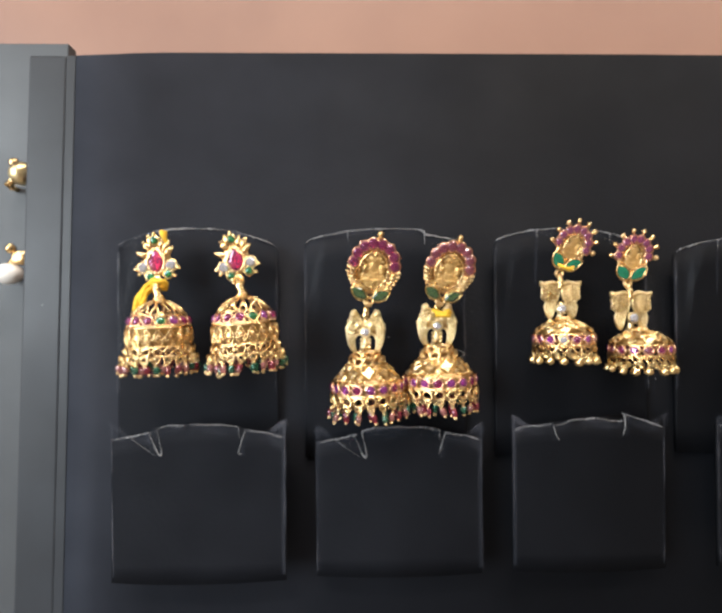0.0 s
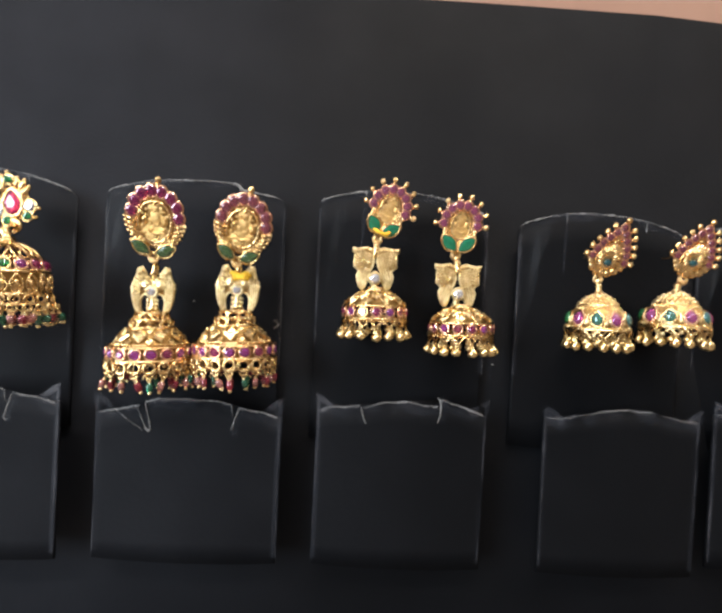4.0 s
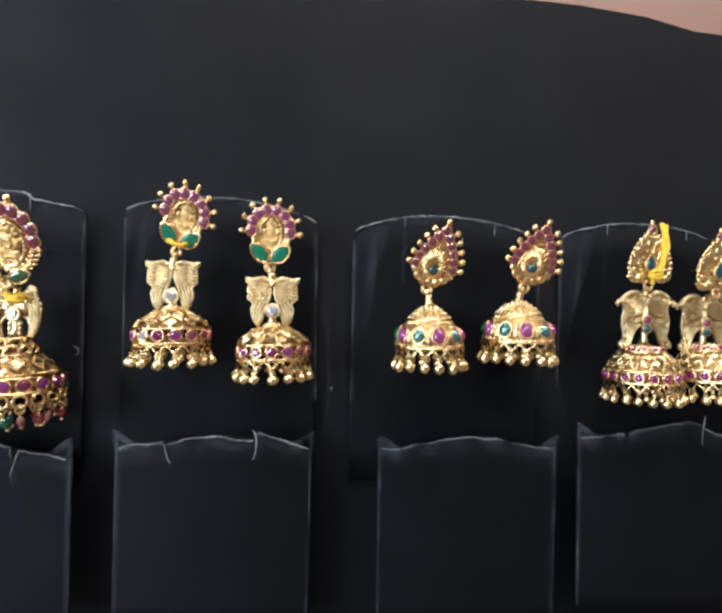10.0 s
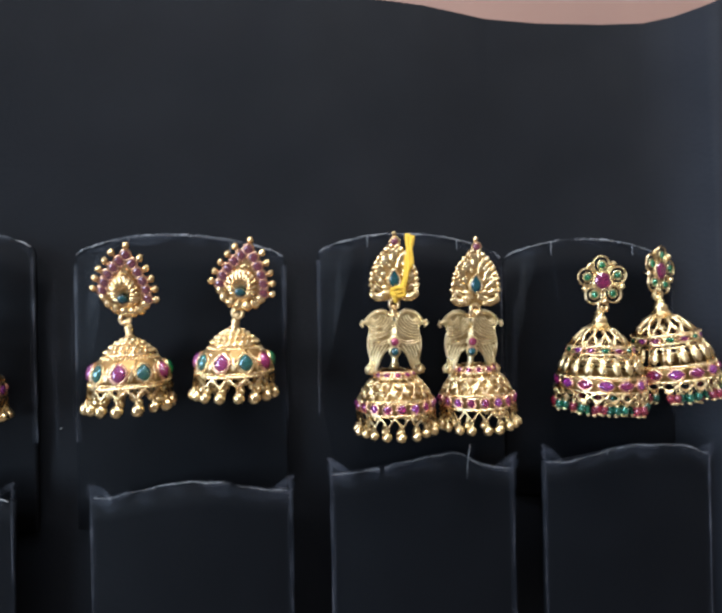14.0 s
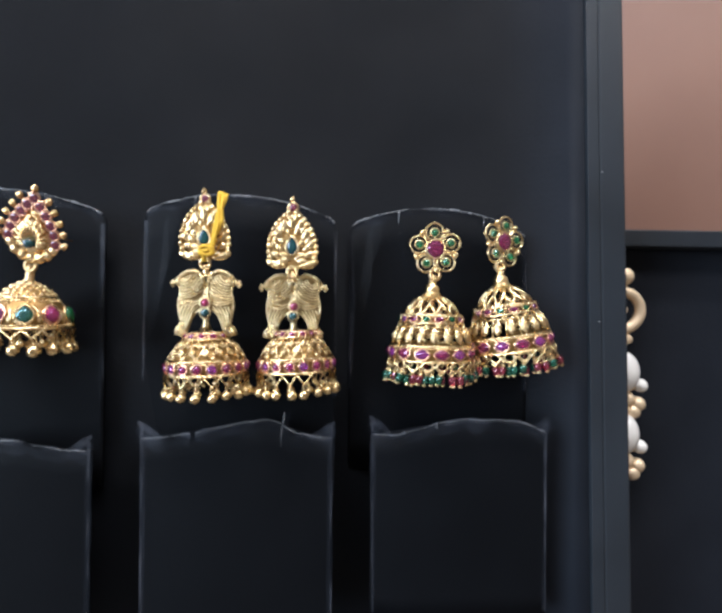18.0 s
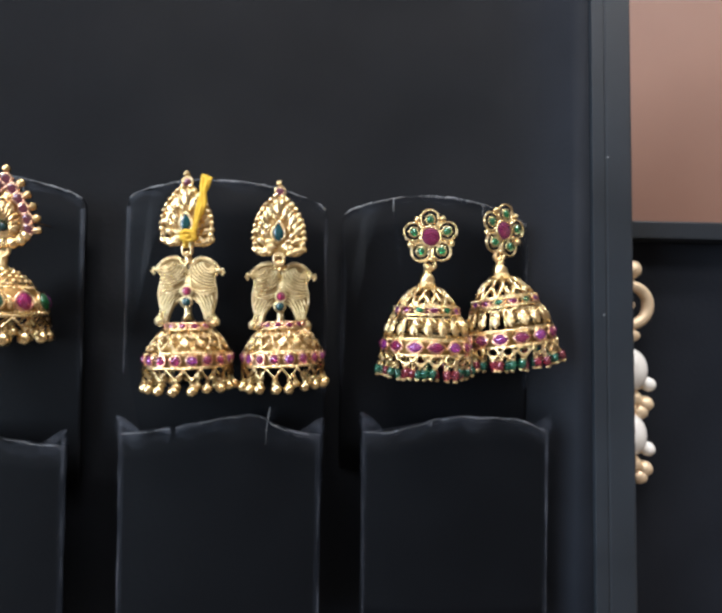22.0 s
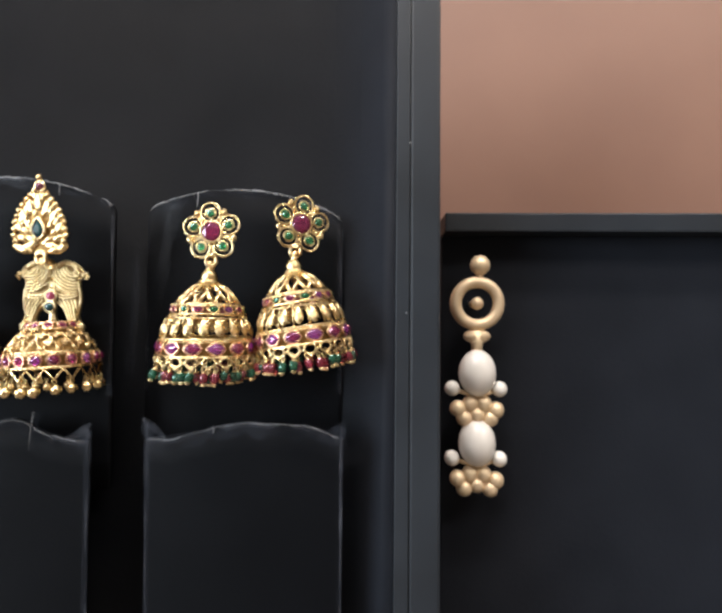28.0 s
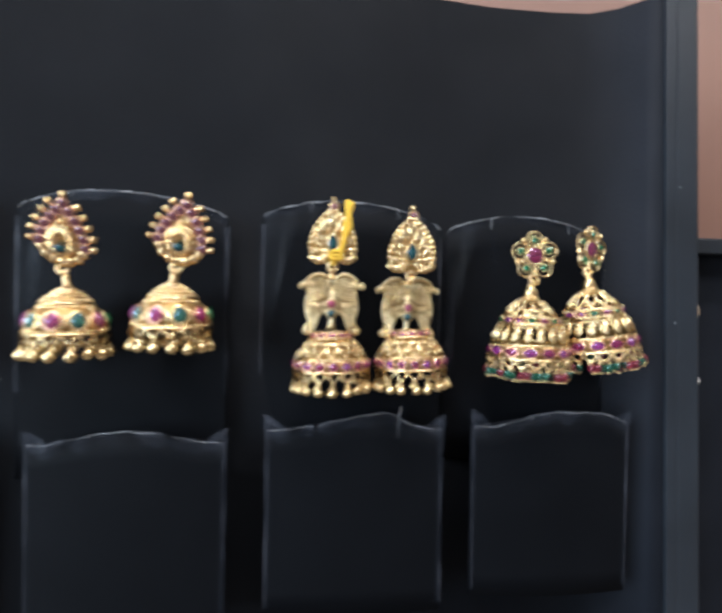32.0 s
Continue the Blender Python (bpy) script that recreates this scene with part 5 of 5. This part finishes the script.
for i in range(5):
    gap0, gap1 = UPPER[i][2][0], UPPER[i + 1][0][0]
    sheet, rnd = Geo(), random.Random(70 + i)
    for _ in range(4):
        x, wd, z1 = rnd.uniform(gap0 - 1.5, gap1 + 1.5), rnd.uniform(0.3, 1.3), rnd.uniform(30, 52)
        run, drop = rnd.uniform(-2.5, 2.5), rnd.uniform(20, 50)
        sheet.ribbon([(x + run * u * u, FLAP_Y[i] + 2.5 + 0.3 * _, z1 - drop * u) for u in (0, 0.15, 0.35, 0.6, 0.85, 1.0)], [wd * q for q in (0.1, 0.7, 1.0, 0.8, 0.5, 0.1)])
    o = part("film_sheet", sheet, FILM_FAINT, stand, "thin hazy film between the flaps", 0.001)
    o.location = (0, 0, LIFT)

# ---- neighbouring stands with blurred pearl jewellery, seen past both posts ----
left_stand = tagged(new("display_stand"), "black display stand beside the main one, greyed by painted sheen", "display stand")
o = part("back_panel", box(-330, -56, 46, 52, -200, 150, 0.6), GREY_SHEEN, left_stand)
o.location = (0, 0, LIFT)
o = part("foot_board", box(-330, -56, 10, 46, -200, -188, 1.0), FRAME_BLACK, left_stand)
o.location = (0, 0, LIFT)
right_stand = tagged(new("display_stand"), "low black display stand with pearl earrings", "display stand")
for nm, dims, mat in (("back_panel", (400, 690, 50, 56, -200, 48), REXINE), ("top_rail", (400, 690, 42, 56, 48, 54), FRAME_BLACK), ("foot_board", (400, 690, 10, 50, -200, -188), FRAME_BLACK)):
    o = part(nm, box(*dims, 0.6), mat, right_stand)
    o.location = (0, 0, LIFT)


def pearl_earring(at, k, wall, tiers):
    root = tagged(new("earring"), "gold and white pearl drop earring on dark stand", "earring", "pearl earrings")
    root.location = (at[0] / 1000, at[1] / 1000, at[2] / 1000 + LIFT)
    g = Geo()
    g.ring((0, 0, 0), 46, 46, 13, 22, 8)
    g.ball((0, 0, 0), 14, 10, 6)
    g.ball((6, 0, 82), 22, 10, 6)
    g.tube([(4, 0, 50), (6, 0, 66)], 8, 8)
    g.tube([(0, 0, 0), (0, (wall - at[1]) / k / 1000 + 6, 0)], 8, 8)
    g.ball((0, 0, -70), 1, 10, 6, (30, 14, 16))
    g.tube([(0, 0, -60), (0, 0, -112)], (16, 10), 8)
    part("stud", g, GOLD_SOFT, root, "", k)
    z = -148
    for i in range(tiers):
        h = part("pearl", Geo().ball((0, -4, z), 1, 16, 10, (40, 36, 50)), PEARL, root, "glossy white pearl", k)
        for x in (-52, 48):
            part("small_pearl", Geo().ball((x, 0, z - 34), 17, 10, 6), PEARL, root, "", k)
        c = Geo()
        c.tube([(0, 0, z + 40), (0, 0, z - 100)], 7, 6)
        c.tube([(-52, 0, z - 34), (0, 0, z - 52), (48, 0, z - 34)], 5, 6)
        for x, zz in ((-40, -76), (-14, -66), (14, -66), (40, -78), (0, -88), (-26, -96), (28, -96)):
            part("gold_bead", Geo().ball((x, -2, z + zz), 18, 10, 7), GOLD_SOFT, root, "", k)
        part("wire", c, GOLD_SOFT, root, "", k)
        z -= 148
    return root


pearl_earring((410.0, 42, 25.5), 0.000145, 50, 2)
for x, z, big in ((-80.0, 47.5, True), (-78.5, 84.5, False)):
    root = tagged(new("earring"), "gold stud earring with white pearl" if big else "gold ball stud earring", "earring", "pearl studs")
    root.location = (x / 1000, 0.040, z / 1000 + LIFT)
    g = Geo()
    g.plate([(4, 3), (11, 3), (12, 9), (5, 9)], 1.5, -2.5, 0.1)
    g.ball((3, 0, 10), 2.2, 8, 6)
    g.tube([(0, 0, 0), (5, 0, 5)], 1.6, 6)
    g.tube([(0, 2, 0), (0, 7, 0)], 1.2, 6)
    part("setting", g, GOLD, root, "", 0.001)
    if big:
        part("pearl", Geo().ball((2.5, -1, -1), 1, 16, 10, (6.8, 4.5, 4.6)), PEARL, root, "glossy white pearl", 0.001)
    else:
        part("ball", Geo().ball((7, -1, 5), 5.0, 14, 8), GOLD_PALE, root, "", 0.001)

# ---- dust specks on the frame ----
for x, y, z in ((-38.6, 15.8, 41.5), (386.4, 13.8, 22.1), (387.0, 13.8, 65.3), (-46.5, 13.8, 32.7), (83.0, 7.4, 20.0), (185.0, 12.0, 3.0)):
    s = tagged(part("dust_speck", Geo().ball((0, 0, 0), 0.22, 6, 4, (1.4, 0.5, 0.8)), DUST, None, "", 0.001), "tiny pale speck of dust on black card or frame", "dust")
    s.location = (x / 1000, y / 1000, z / 1000 + LIFT)
g = Geo()
g.tube([(-1.6, 0, 1.5), (-0.2, -0.5, 0.9), (0.6, -0.7, 0.1), (0.2, -0.5, -0.7), (-0.9, 0, -1.4)], (0.04, 0.08, 0.10, 0.08, 0.04), 6)
lint = tagged(part("lint", g, DUST, None, "", 0.001), "tiny curled pale fibre on a black card flap", "lint")
lint.location = (0.1105, 0.0090, LIFT + 0.0135)

# ---- the shop round it ----
def slab(name, x0, x1, y0, y1, z0, z1, mat, label=""):
    ob = part(name, box(x0 * 1000, x1 * 1000, y0 * 1000, y1 * 1000, z0 * 1000, z1 * 1000), mat)
    return tagged(ob, label, "", "", "structure")


def wall_with_opening(x0, x1, y0, y1, z1, wy0, wy1, wz0, wz1):
    """The unseen side wall as one mesh, its opening made for the added side light."""
    bm = bmesh.new()
    for ya, yb, za, zb in ((y0, wy0, 0, z1), (wy1, y1, 0, z1), (wy0, wy1, 0, wz0), (wy0, wy1, wz1, z1)):
        for v in bmesh.ops.create_cube(bm, size=1.0)["verts"]:
            v.co = ((x0 + x1) / 2 + v.co.x * (x1 - x0), (ya + yb) / 2 + v.co.y * (yb - ya), (za + zb) / 2 + v.co.z * (zb - za))
    me = bpy.data.meshes.new("wall")
    bm.to_mesh(me)
    bm.free()
    return tagged(part("wall_left", me, PLASTER), "beige painted side wall with opening for the added light", "", "", "structure")


slab("floor", -1.2, 2.9, -3.4, 0.9, -0.1, 0.0, FLOOR_TILE, "brown shop floor tiles")
slab("ceiling", -1.2, 2.9, -3.4, 0.9, 2.8, 2.9, CEILING, "white painted shop ceiling")
slab("wall_back", -1.2, 2.9, 0.8, 0.9, 0, 2.8, PLASTER, "beige painted back wall")
slab("wall_front", -1.2, 2.9, -3.4, -3.3, 0, 2.8, PLASTER, "beige painted front wall")
wall_with_opening(-1.2, -1.05, -3.3, 0.8, 2.8, -1.82, -0.58, 0.88, 1.92)
slab("wall_right", 2.8, 2.9, -3.3, 0.8, 0, 2.8, PLASTER, "beige painted side wall")
slab("shelf_back", -1.05, 1.6, 0.12, 0.14, 0.9, 2.2, WOOD, "brown laminate back of the shelf")
slab("counter", -1.05, 1.6, -0.25, 0.14, 0.0, 0.9, COUNTER, "dark counter under the stands")
